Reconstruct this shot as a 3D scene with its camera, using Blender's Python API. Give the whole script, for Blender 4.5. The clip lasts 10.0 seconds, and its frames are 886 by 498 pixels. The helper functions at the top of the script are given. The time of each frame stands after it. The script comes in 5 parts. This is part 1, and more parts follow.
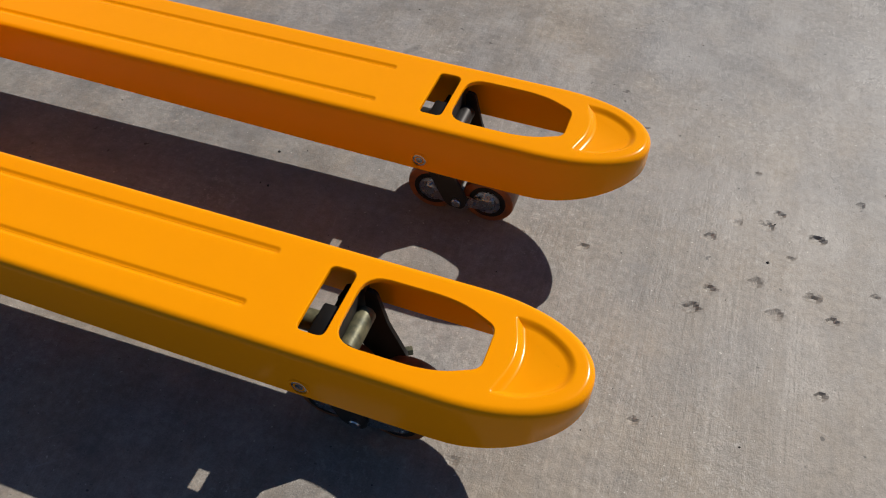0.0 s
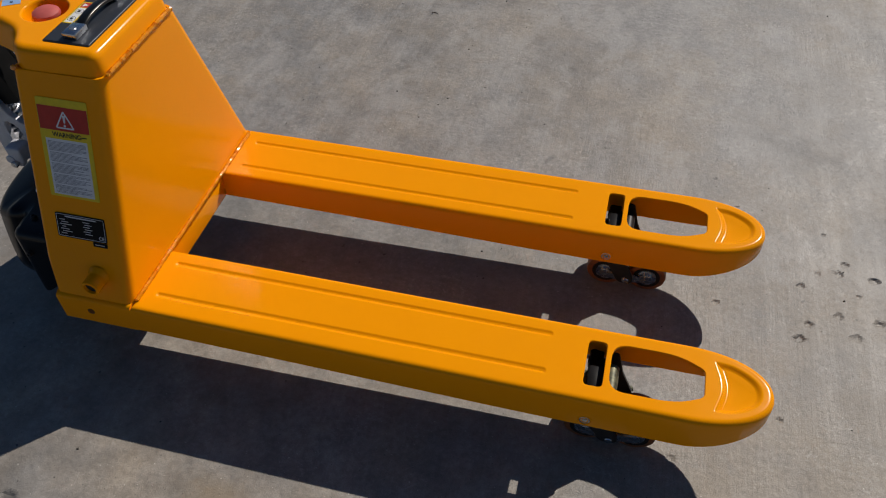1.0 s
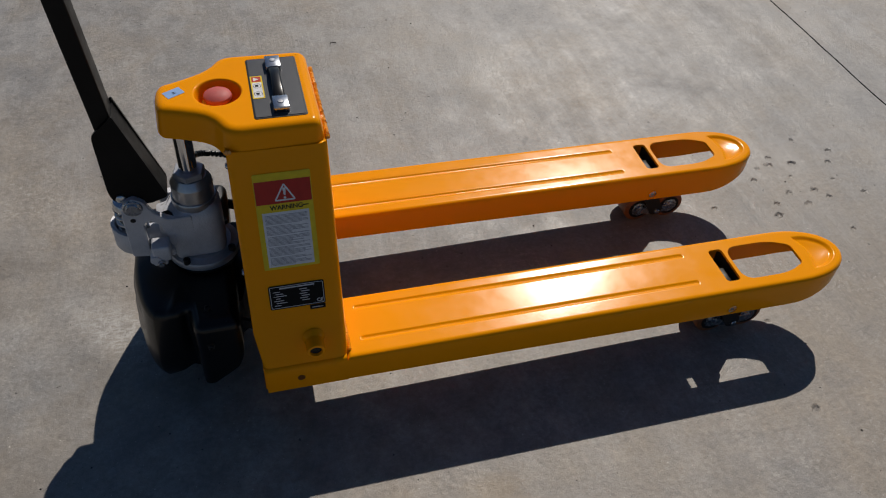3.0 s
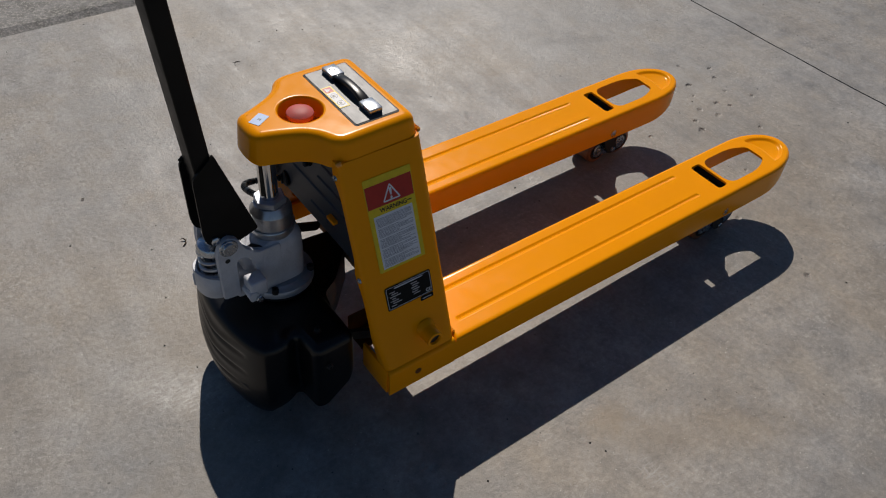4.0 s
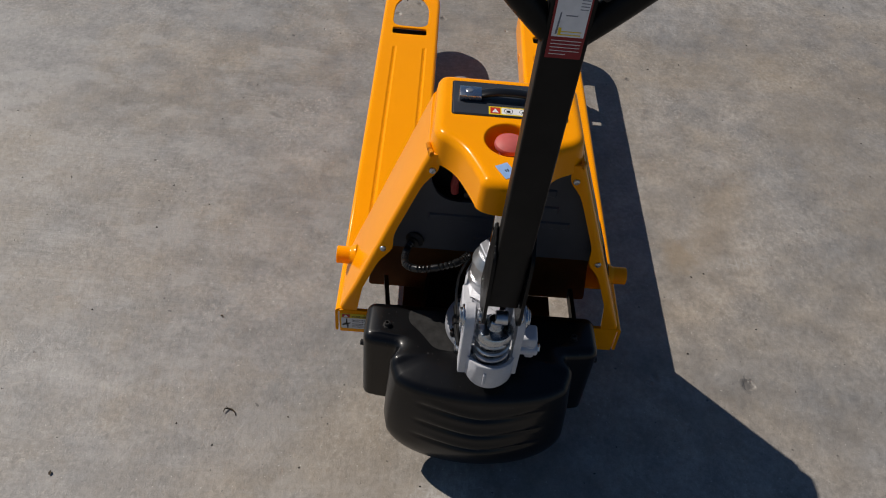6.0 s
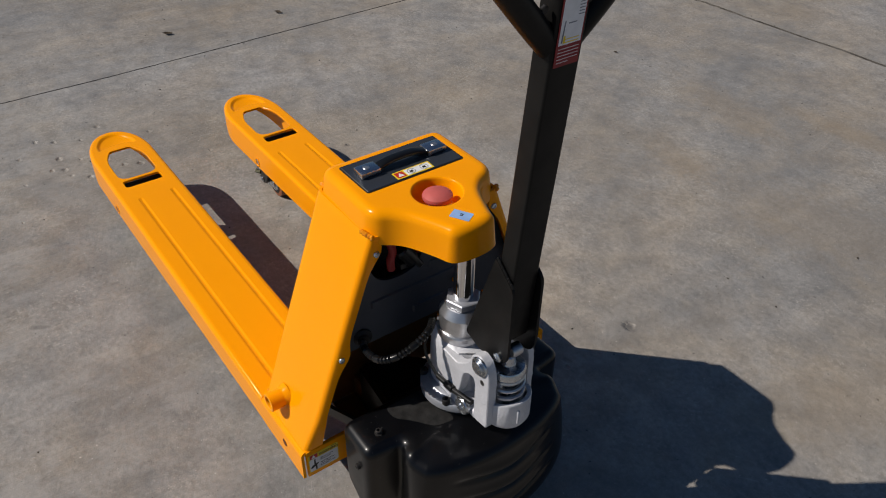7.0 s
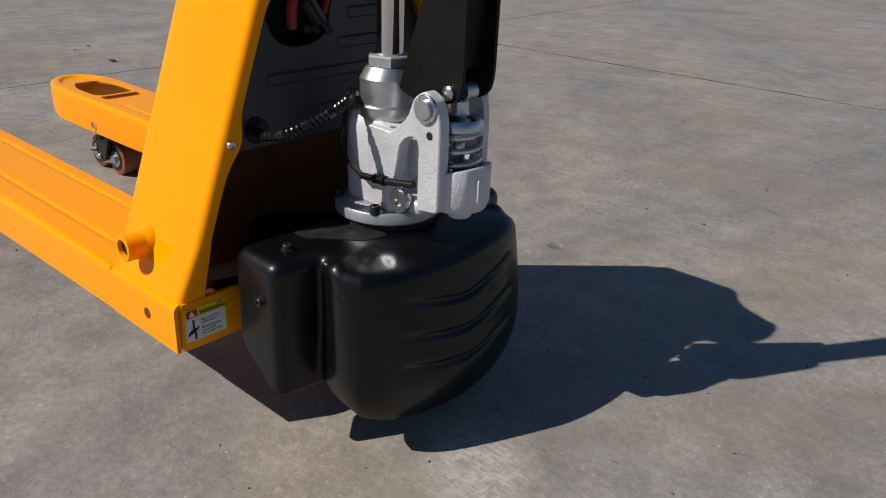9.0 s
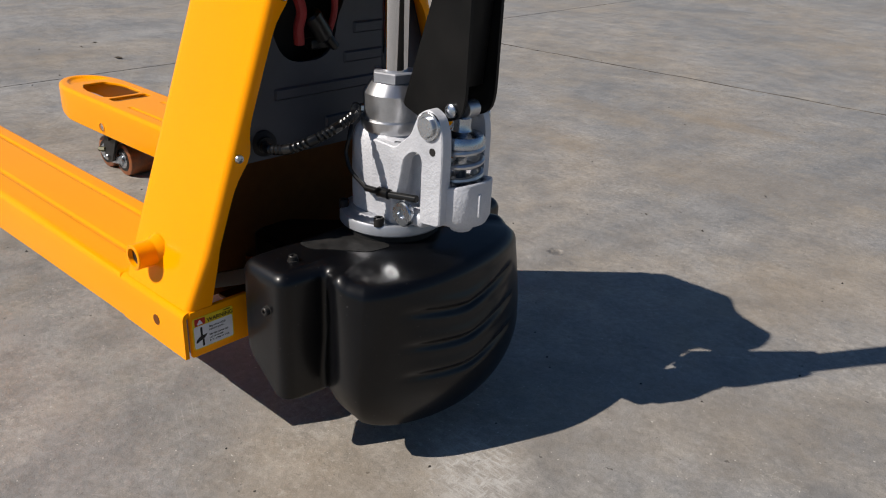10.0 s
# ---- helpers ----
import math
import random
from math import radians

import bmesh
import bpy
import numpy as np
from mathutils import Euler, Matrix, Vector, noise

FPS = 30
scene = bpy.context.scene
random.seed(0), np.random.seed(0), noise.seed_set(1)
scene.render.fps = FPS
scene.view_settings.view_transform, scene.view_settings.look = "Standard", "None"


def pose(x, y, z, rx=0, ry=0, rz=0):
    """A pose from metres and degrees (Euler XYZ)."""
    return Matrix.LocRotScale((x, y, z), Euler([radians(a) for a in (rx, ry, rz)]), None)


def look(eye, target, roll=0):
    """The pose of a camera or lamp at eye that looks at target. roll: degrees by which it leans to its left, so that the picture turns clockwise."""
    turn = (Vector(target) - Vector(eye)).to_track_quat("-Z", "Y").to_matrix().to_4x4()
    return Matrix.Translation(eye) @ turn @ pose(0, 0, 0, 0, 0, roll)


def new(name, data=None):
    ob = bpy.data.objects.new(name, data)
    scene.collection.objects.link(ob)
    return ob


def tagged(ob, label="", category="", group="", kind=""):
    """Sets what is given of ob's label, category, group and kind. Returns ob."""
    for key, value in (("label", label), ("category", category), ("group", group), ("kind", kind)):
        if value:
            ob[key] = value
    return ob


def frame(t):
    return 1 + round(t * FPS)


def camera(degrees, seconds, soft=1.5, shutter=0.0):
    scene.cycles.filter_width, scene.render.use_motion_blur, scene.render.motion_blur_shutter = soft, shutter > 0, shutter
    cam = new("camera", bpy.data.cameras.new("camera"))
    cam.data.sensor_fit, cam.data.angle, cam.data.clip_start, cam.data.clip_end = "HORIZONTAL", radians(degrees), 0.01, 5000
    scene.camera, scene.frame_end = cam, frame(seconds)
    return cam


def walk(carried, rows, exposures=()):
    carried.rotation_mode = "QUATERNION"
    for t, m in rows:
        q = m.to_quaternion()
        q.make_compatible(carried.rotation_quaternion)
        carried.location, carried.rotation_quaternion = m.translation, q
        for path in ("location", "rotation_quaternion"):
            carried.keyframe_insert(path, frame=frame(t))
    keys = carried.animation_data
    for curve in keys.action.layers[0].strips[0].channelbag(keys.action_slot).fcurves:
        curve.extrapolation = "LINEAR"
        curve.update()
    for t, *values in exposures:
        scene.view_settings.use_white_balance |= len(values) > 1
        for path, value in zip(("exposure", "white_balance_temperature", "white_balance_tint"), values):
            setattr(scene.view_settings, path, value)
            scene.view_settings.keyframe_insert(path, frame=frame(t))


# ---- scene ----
cam = camera(58.0, 10.0, soft=1.1)
PATH = [
    (0, (1.158, -0.688, 0.891), (0.744, 0.594, -0.587), 2.0),
    (0.5, (1.03, -0.904, 1.227), (0.66, 0.355, -0.283), 3.4),
    (1, (0.838, -1.056, 1.359), (0.463, 0.268, -0.093), -1.9),
    (1.5, (0.623, -1.1, 1.374), (0.4, 0.291, -0.045), -1.3),
    (2, (0.413, -1.182, 1.451), (0.492, 0.186, -0.006), 2.1),
    (2.2, (0.299, -1.266, 1.475), (0.437, 0.128, 0.049), 0.4),
    (3.3, (-0.328, -1.199, 1.446), (0.293, 0.096, 0.054), 6.5),
    (3.5, (-0.461, -1.174, 1.44), (0.289, 0.072, 0.067), 6.0),
    (4, (-0.698, -1.056, 1.441), (0.218, 0.059, 0.056), 4.9),
    (4.5, (-0.851, -0.79, 1.433), (0.166, 0.12, -0.029), 6.9),
    (5, (-1.096, -0.502, 1.435), (0.129, 0.153, -0.004), 7.9),
    (5.2, (-1.167, -0.38, 1.44), (0.116, 0.169, 0.008), 8.4),
    (6.3, (-1.145, 0.318, 1.394), (0.239, -0.029, -0.007), 3.8),
    (6.5, (-1.151, 0.433, 1.398), (0.219, -0.112, 0.047), 1.8),
    (7, (-1.019, 0.609, 1.331), (0.257, -0.331, 0.111), 0.9),
    (7.5, (-0.95, 0.752, 1.259), (0.235, -0.429, 0.163), -0.5),
    (8, (-0.925, 0.751, 1.056), (0.218, -0.596, 0.119), 0.7),
    (8.5, (-0.939, 0.734, 0.778), (0.237, -0.625, -0.099), 1.2),
    (9, (-0.974, 0.712, 0.667), (0.228, -0.665, -0.143), 2.5),
    (9.5, (-0.984, 0.704, 0.672), (0.229, -0.674, -0.121), 2.5),
    (10, (-0.984, 0.724, 0.7), (0.217, -0.645, -0.126), 3.0),
]
EXPOSURE = [(0.0, -0.20), (1.0, -0.48), (2.0, -0.52), (3.5, -0.58), (4.5, -0.38), (5.0, -0.33), (6.5, -0.33), (8.0, -0.32), (9.0, -0.10), (9.6, 0.06), (10.0, 0.10)]
walk(cam, [(t, look(eye, target, roll)) for t, eye, target, roll in PATH], EXPOSURE)

# ---- world and sun ----
SUN_DIR = Vector((0.522, 0.902, 1.0)).normalized()
world = bpy.data.worlds.new("sky")
scene.world = world
world.use_nodes = True
wn = world.node_tree
sky = wn.nodes.new("ShaderNodeTexSky")
sky.sky_type = "NISHITA"
sky.sun_disc = False
sky.sun_elevation = math.asin(SUN_DIR.z)
sky.sun_rotation = math.atan2(SUN_DIR.x, SUN_DIR.y)
wn.nodes["Background"].inputs["Strength"].default_value = 0.052
sky.air_density, sky.dust_density, sky.ozone_density = 1.0, 0.1, 6.0
wn.links.new(sky.outputs["Color"], wn.nodes["Background"].inputs["Color"])
sun = new("sun", bpy.data.lights.new("sun", "SUN"))
sun.data.energy = 5.0
sun.data.angle = radians(0.5)
sun.data.color = (1.0, 0.926, 0.845)
sun.matrix_world = look(SUN_DIR * 20, (0, 0, 0))


# ---- materials ----
PALE, BROWN, SOOT = (0.46, 0.44, 0.41), (0.275, 0.213, 0.140), (0.10, 0.095, 0.09)
STAINS = [
    (-0.484, 0.062, 0.135, 0.085, 130, PALE, 0.85), (0.236, -0.684, 0.090, 0.035, 100, PALE, 0.50), (0.241, -0.515, 0.070, 0.050, 0, BROWN, 0.50),
    (1.314, 0.732, 0.240, 0.036, -22, SOOT, 0.22), (-0.244, 0.770, 0.170, 0.014, 78, PALE, 0.35), (0.051, -1.930, 0.330, 0.080, 2, BROWN, 0.40),
    (2.612, -1.110, 0.330, 0.090, 105, PALE, 0.28), (0.677, 0.558, 0.034, 0.010, 60, SOOT, 0.50), (-0.136, -0.607, 0.024, 0.017, 0, SOOT, 0.65),
    (1.006, -0.490, 0.014, 0.010, 20, SOOT, 0.60), (0.319, 0.975, 0.240, 0.090, 30, SOOT, 0.14), (0.308, -1.309, 0.160, 0.100, 0, BROWN, 0.35),
    (-1.114, 1.091, 0.300, 0.050, 90, PALE, 0.45), (-0.742, 0.343, 0.160, 0.100, 60, SOOT, 0.14), (-0.150, -1.366, 0.520, 0.240, 20, BROWN, 0.30), (-0.631, -0.879, 0.420, 0.180, 60, BROWN, 0.28),
    (0.452, -1.730, 0.420, 0.130, -12, BROWN, 0.34), (-0.621, -0.262, 0.300, 0.160, 50, BROWN, 0.22), (0.404, -0.653, 0.300, 0.070, -30, BROWN, 0.32),
    (-0.362, 0.223, 0.200, 0.150, 20, BROWN, 0.25), (0.824, -1.040, 0.500, 0.200, 10, BROWN, 0.20), (1.513, 0.931, 0.500, 0.260, 30, SOOT, 0.16),
]


class Mat:
    """A node material with short helpers."""

    def __init__(self, name, color=(0.5, 0.5, 0.5), rough=0.5, metal=0.0, coat=0.0, spec=0.5):
        self.m = bpy.data.materials.new(name)
        self.m.use_nodes = True
        self.t = self.m.node_tree
        self.b = self.t.nodes["Principled BSDF"]
        self.b.inputs["Base Color"].default_value = (*color, 1)
        self.b.inputs["Roughness"].default_value = rough
        self.b.inputs["Metallic"].default_value = metal
        self.b.inputs["Coat Weight"].default_value = coat
        self.b.inputs["Coat Roughness"].default_value = 0.12
        self.b.inputs["Specular IOR Level"].default_value = spec
        self.pos = None

    def node(self, kind, **values):
        n = self.t.nodes.new(kind)
        for key, v in values.items():
            n.inputs[key.replace("_", " ")].default_value = v
        return n

    def link(self, a, b):
        self.t.links.new(a, b)

    def place(self, scale=(1, 1, 1)):
        if self.pos is None:
            self.pos = self.t.nodes.new("ShaderNodeNewGeometry").outputs["Position"]
        if scale == (1, 1, 1):
            return self.pos
        m = self.node("ShaderNodeMapping", Scale=scale)
        self.link(self.pos, m.inputs["Vector"])
        return m.outputs["Vector"]

    def noise(self, scale, detail=4.0, rough=0.55, stretch=(1, 1, 1), lo=0.0, hi=1.0, a=0.0, b=1.0):
        n = self.node("ShaderNodeTexNoise", Scale=scale, Detail=detail, Roughness=rough)
        self.link(self.place(stretch), n.inputs["Vector"])
        return self.ramp(n.outputs["Fac"], lo, hi, a, b)

    def ramp(self, x, lo, hi, a=0.0, b=1.0):
        r = self.node("ShaderNodeMapRange")
        r.inputs["From Min"].default_value, r.inputs["From Max"].default_value = lo, hi
        r.inputs["To Min"].default_value, r.inputs["To Max"].default_value = a, b
        self.link(x, r.inputs["Value"])
        return r.outputs["Result"]

    def math(self, op, x, y):
        n = self.t.nodes.new("ShaderNodeMath")
        n.operation = op
        for i, v in enumerate((x, y)):
            if isinstance(v, (int, float)):
                n.inputs[i].default_value = v
            else:
                self.link(v, n.inputs[i])
        return n.outputs[0]

    def mix(self, fac, a, b, blend="MIX"):
        n = self.t.nodes.new("ShaderNodeMix")
        n.data_type, n.blend_type = "RGBA", blend
        for i, v in ((0, fac), (6, a), (7, b)):
            if isinstance(v, (int, float)):
                n.inputs[i].default_value = v
            elif isinstance(v, tuple):
                n.inputs[i].default_value = (*v, 1)
            else:
                self.link(v, n.inputs[i])
        return n.outputs[2]

    def color(self, x):
        self.link(x, self.b.inputs["Base Color"])
        return self

    def rough(self, x):
        self.link(x, self.b.inputs["Roughness"])
        return self

    def bump(self, height, strength=0.3, distance=0.001):
        n = self.node("ShaderNodeBump", Strength=strength, Distance=distance)
        self.link(height, n.inputs["Height"])
        self.link(n.outputs["Normal"], self.b.inputs["Normal"])
        return self


def paint_material():
    k = Mat("orange_paint", (0.90, 0.325, 0.002), 0.22, 0, 0.0, 0.13)
    dirt = k.noise(9, 6, 0.6, lo=0.35, hi=0.75)
    k.color(k.mix(k.math("MULTIPLY", dirt, 0.25), (0.98, 0.345, 0.0006), (0.89, 0.304, 0.0012)))
    k.rough(k.noise(25, 4, lo=0.3, hi=0.7, a=0.15, b=0.21))
    k.bump(k.math("ADD", k.noise(420, 2), k.noise(40, 2, a=0, b=2.0)), 0.045, 0.0008)
    return k.m


def black_plastic_material():
    k = Mat("black_plastic", (0.004, 0.004, 0.005), 0.2, 0, 0.28, 0.23)
    dust = k.math("MULTIPLY", k.noise(9, 6, 0.7, lo=0.48, hi=0.8), 0.22)
    speck = k.noise(260, 1, 0.5, lo=0.76, hi=0.775)
    c = k.mix(dust, (0.0014, 0.0016, 0.0024), (0.011, 0.0115, 0.013))
    k.color(k.mix(k.math("MULTIPLY", speck, 0.25), c, (0.16, 0.155, 0.15)))
    k.rough(k.noise(13, 6, 0.65, lo=0.3, hi=0.75, a=0.34, b=0.44))
    k.bump(k.noise(900, 2), 0.04, 0.0004)
    return k.m


def grip_material():
    k = Mat("worn_grip_patch", (0.02, 0.02, 0.02), 0.6, 0, 0, 0.3)
    k.color(k.mix(k.noise(45, 6, 0.7, lo=0.35, hi=0.7), (0.006, 0.006, 0.006), (0.026, 0.0255, 0.025)))
    k.rough(k.noise(30, 4, a=0.45, b=0.75))
    return k.m


def grey_plastic_material():
    k = Mat("dark_grey_plastic", (0.03, 0.032, 0.037), 0.5)
    k.color(k.mix(k.noise(12, 5, lo=0.3, hi=0.8), (0.025, 0.029, 0.040), (0.041, 0.047, 0.061)))
    k.bump(k.noise(1100, 2), 0.12, 0.0004)
    return k.m


def black_paint_material():
    k = Mat("black_powder_coat", (0.011, 0.011, 0.011), 0.42, 0, 0.0, 0.15)
    k.color(k.mix(k.noise(14, 5, lo=0.35, hi=0.8), (0.005, 0.005, 0.005), (0.012, 0.0115, 0.011)))
    k.rough(k.noise(30, 4, lo=0.3, hi=0.7, a=0.36, b=0.5))
    k.bump(k.noise(700, 2), 0.1, 0.0004)
    return k.m


def cast_material():
    k = Mat("cast_metal_paint", (0.42, 0.43, 0.46), 0.5, 0.15)
    k.color(k.mix(k.noise(26, 6, 0.65, lo=0.35, hi=0.8), (0.60, 0.61, 0.645), (0.44, 0.45, 0.485)))
    k.rough(k.noise(60, 3, a=0.42, b=0.58))
    k.bump(k.math("ADD", k.noise(280, 3), k.noise(90, 3)), 0.55, 0.0014)
    return k.m


def steel_material():
    k = Mat("machined_steel", (0.55, 0.555, 0.57), 0.3, 0.9)
    k.color(k.mix(k.noise(40, 5, 0.65, lo=0.4, hi=0.75), (0.58, 0.585, 0.60), (0.42, 0.42, 0.43)))
    k.rough(k.noise(50, 4, a=0.27, b=0.42))
    k.bump(k.noise(1.0, 3, stretch=(60, 60, 900)), 0.05, 0.0003)
    return k.m


def zinc_material():
    k = Mat("zinc_plated_steel", (0.50, 0.53, 0.57), 0.3, 1.0)
    k.rough(k.noise(80, 3, a=0.20, b=0.34))
    return k.m


def chromate_material():
    k = Mat("olive_chromate_steel", (0.2, 0.19, 0.11), 0.5, 0.4)
    k.color(k.mix(k.noise(55, 4, lo=0.35, hi=0.7), (0.055, 0.058, 0.036), (0.20, 0.19, 0.11)))
    k.bump(k.noise(300, 3), 0.3, 0.0006)
    return k.m


def tyre_material():
    k = Mat("brown_polyurethane", (0.38, 0.12, 0.03), 0.4)
    k.color(k.mix(k.noise(70, 4, lo=0.4, hi=0.75), (0.28, 0.085, 0.022), (0.12, 0.055, 0.03)))
    return k.m


def concrete_material():
    k = Mat("broomed_concrete", (0.28, 0.265, 0.245), 0.55, 0, 0, 0.45)

    def tint(c, fac, colour):
        return k.mix(fac, c, colour)

    def scale(c, value):
        v = k.t.nodes.new("ShaderNodeVectorMath")
        v.operation = "SCALE"
        k.link(c, v.inputs[0])
        k.link(value, v.inputs["Scale"])
        return v.outputs[0]

    cloud = k.noise(0.8, 9, 0.62, lo=0.36, hi=0.64)
    warm = k.noise(1.2, 9, 0.70, stretch=(1, 0.8, 1), lo=0.43, hi=0.66)
    blot = k.noise(3.6, 9, 0.68, lo=0.36, hi=0.66)
    mottle = k.noise(15, 9, 0.74, lo=0.38, hi=0.63)
    fine = k.noise(75, 5, 0.70, lo=0.32, hi=0.70)
    grain = k.noise(420, 3, 0.7, lo=0.3, hi=0.7)
    streak = k.noise(1.0, 6, 0.66, stretch=(13, 1.6, 1), lo=0.44, hi=0.70)
    worn = k.noise(1.3, 5, 0.6, lo=0.46, hi=0.62)
    xyz = k.t.nodes.new("ShaderNodeSeparateXYZ")
    k.link(k.place(), xyz.inputs[0])
    lane = k.ramp(k.math("ADD", xyz.outputs["Y"], k.math("MULTIPLY", xyz.outputs["X"], 0.55)), -0.15, 0.75, 0.06, 1.0)
    broom = k.math("MULTIPLY", k.noise(1.0, 3, 0.7, stretch=(170, 3.5, 1), lo=0.34, hi=0.66), k.math("ADD", 0.15, k.math("MULTIPLY", worn, 0.85)))
    broom = k.math("MULTIPLY", broom, lane)
    c = k.mix(cloud, (0.214, 0.209, 0.201), (0.294, 0.282, 0.266))
    c = tint(c, k.math("MULTIPLY", warm, 0.75), (0.318, 0.262, 0.194))
    c = scale(c, k.ramp(blot, 0, 1, 0.84, 1.13))
    c = tint(c, k.math("MULTIPLY", k.noise(5.2, 7, 0.62, lo=0.50, hi=0.68), 0.42), (0.325, 0.278, 0.215))
    c = tint(c, k.math("MULTIPLY", k.noise(4.4, 7, 0.66, stretch=(1, 1.3, 1), lo=0.52, hi=0.70), 0.38), (0.175, 0.175, 0.176))
    c = tint(c, k.math("MULTIPLY", k.math("MULTIPLY", streak, worn), 0.22), (0.37, 0.358, 0.34))
    c = scale(c, k.math("ADD", 1.0, k.math("MULTIPLY", k.ramp(mottle, 0, 1, -0.21, 0.16), k.ramp(cloud, 0, 1, 0.45, 1.0))))
    c = scale(c, k.math("ADD", 1.0, k.math("MULTIPLY", k.ramp(fine, 0, 1, -0.27, 0.23), k.ramp(blot, 0, 1, 0.4, 1.0))))
    c = scale(c, k.ramp(grain, 0, 1, 0.84, 1.14))
    # pale scuffed skin with broken edges
    skin = k.math("MULTIPLY", k.noise(5.5, 10, 0.74, stretch=(1.3, 0.8, 1), lo=0.49, hi=0.585), k.ramp(xyz.outputs["Y"], -0.1, 0.6))
    c = tint(c, k.math("MULTIPLY", skin, 0.40), (0.385, 0.372, 0.352))
    # thin scratches in three directions, in worn places, smoother than the rest
    shine = 0.0
    for turn, seed in ((24, 3.0), (-38, 7.0), (80, 11.0)):
        m = k.node("ShaderNodeMapping", Rotation=(0, 0, radians(turn)), Location=(seed, seed, 0))
        k.link(k.place(), m.inputs["Vector"])
        m2 = k.node("ShaderNodeMapping", Scale=(7.0, 260.0, 1.0))
        k.link(m.outputs["Vector"], m2.inputs["Vector"])
        n = k.node("ShaderNodeTexNoise", Scale=1.0, Detail=2.0, Roughness=0.6)
        k.link(m2.outputs["Vector"], n.inputs["Vector"])
        line = k.math("MULTIPLY", k.ramp(n.outputs["Fac"], 0.63, 0.71), k.ramp(mottle, 0.2, 0.8))
        shine = k.math("ADD", shine, line)
        c = tint(c, k.math("MULTIPLY", line, 0.26), (0.42, 0.405, 0.385))
    c = scale(c, k.ramp(broom, 0, 1, 1.03, 0.80))
    # pale crumbly scuffs in clusters
    crumbs = k.math("MULTIPLY", k.noise(95, 5, 0.78, lo=0.52, hi=0.62), k.noise(3.1, 7, 0.7, lo=0.47, hi=0.64))
    c = tint(c, k.math("MULTIPLY", crumbs, 0.72), (0.45, 0.425, 0.38))
    specks = k.noise(46, 2, 0.5, lo=0.735, hi=0.76)
    c = tint(c, k.math("MULTIPLY", specks, 0.8), (0.06, 0.055, 0.05))
    grit = k.noise(190, 2, 0.5, lo=0.69, hi=0.74)
    c = tint(c, k.math("MULTIPLY", grit, 0.7), (0.09, 0.085, 0.08))
    # bright grains of sand
    sand = k.noise(170, 1, 0.5, lo=0.752, hi=0.768)
    c = tint(c, k.math("MULTIPLY", sand, 0.7), (0.62, 0.59, 0.53))
    # short pale strokes that make up the scuffs
    stroke = k.math("MAXIMUM", k.noise(1.0, 5, 0.7, stretch=(34, 150, 1), lo=0.47, hi=0.62), k.noise(1.0, 5, 0.7, stretch=(150, 40, 1), lo=0.50, hi=0.64))
    # scuffs and stains where they lie: x, y, half length, half width, turn, colour, share
    for x, y, a, w, turn, colour, share in STAINS:
        m = k.node("ShaderNodeMapping", Location=(-x, -y, 0))
        k.link(k.place(), m.inputs["Vector"])
        r = k.node("ShaderNodeMapping", Rotation=(0, 0, radians(-turn)))
        k.link(m.outputs["Vector"], r.inputs["Vector"])
        s = k.node("ShaderNodeMapping", Scale=(1 / a, 1 / w, 0))
        k.link(r.outputs["Vector"], s.inputs["Vector"])
        d = k.t.nodes.new("ShaderNodeVectorMath")
        d.operation = "LENGTH"
        k.link(s.outputs["Vector"], d.inputs[0])
        edge = k.math("ADD", d.outputs["Value"], k.noise(26, 6, 0.75, lo=0.0, hi=1.0, a=-0.75, b=0.75))
        fac = k.ramp(edge, 1.0, 0.35, 0.0, share)
        if colour is PALE:
            fac = k.math("MULTIPLY", fac, k.math("ADD", 0.25, k.math("MULTIPLY", stroke, 1.0)))
        c = tint(c, fac, colour)
    k.color(c)
    k.rough(k.math("SUBTRACT", k.math("ADD", k.math("SUBTRACT", 0.42, k.math("MULTIPLY", shine, 0.09)), k.math("ADD", k.math("MULTIPLY", blot, 0.16), k.math("MULTIPLY", mottle, 0.14))), k.math("MULTIPLY", streak, 0.10)))
    h = k.math("ADD", k.math("MULTIPLY", broom, 0.35), k.math("MULTIPLY", fine, 0.7))
    h = k.math("ADD", h, k.math("MULTIPLY", grain, 0.25))
    h = k.math("ADD", h, k.math("MULTIPLY", mottle, 0.5))
    k.bump(h, 0.55, 0.0012)
    return k.m


def old_pavement_material():
    k = Mat("weathered_pavement", (0.2, 0.19, 0.18), 0.8)
    c = k.mix(k.noise(14, 6, 0.7, lo=0.3, hi=0.7), (0.13, 0.125, 0.11), (0.30, 0.29, 0.28))
    k.color(k.mix(k.noise(110, 3, 0.7, lo=0.5, hi=0.6), c, (0.36, 0.34, 0.31)))
    k.bump(k.noise(70, 5, 0.7), 1.0, 0.005)
    return k.m


def joint_dirt_material():
    k = Mat("joint_dirt", (0.06, 0.055, 0.048), 0.95, 0, 0, 0.2)
    k.color(k.mix(k.noise(4.5, 7, 0.72, lo=0.40, hi=0.66), (0.040, 0.036, 0.031), (0.175, 0.163, 0.145)))
    return k.m


def plain(name, color, rough=0.5, metal=0.0, spec=0.3):
    k = Mat(name, color, rough, metal, 0.0, spec)
    c = tuple(v * 0.82 for v in color)
    k.color(k.mix(k.noise(60, 4, lo=0.3, hi=0.75), color, c))
    return k.m


def lid_material():
    k = Mat("dark_anodised_lid", (0.026, 0.030, 0.038), 0.45, 0, 0, 0.55)
    k.rough(k.noise(40, 4, a=0.36, b=0.5))
    k.bump(k.noise(1500, 2), 0.25, 0.0004)
    return k.m


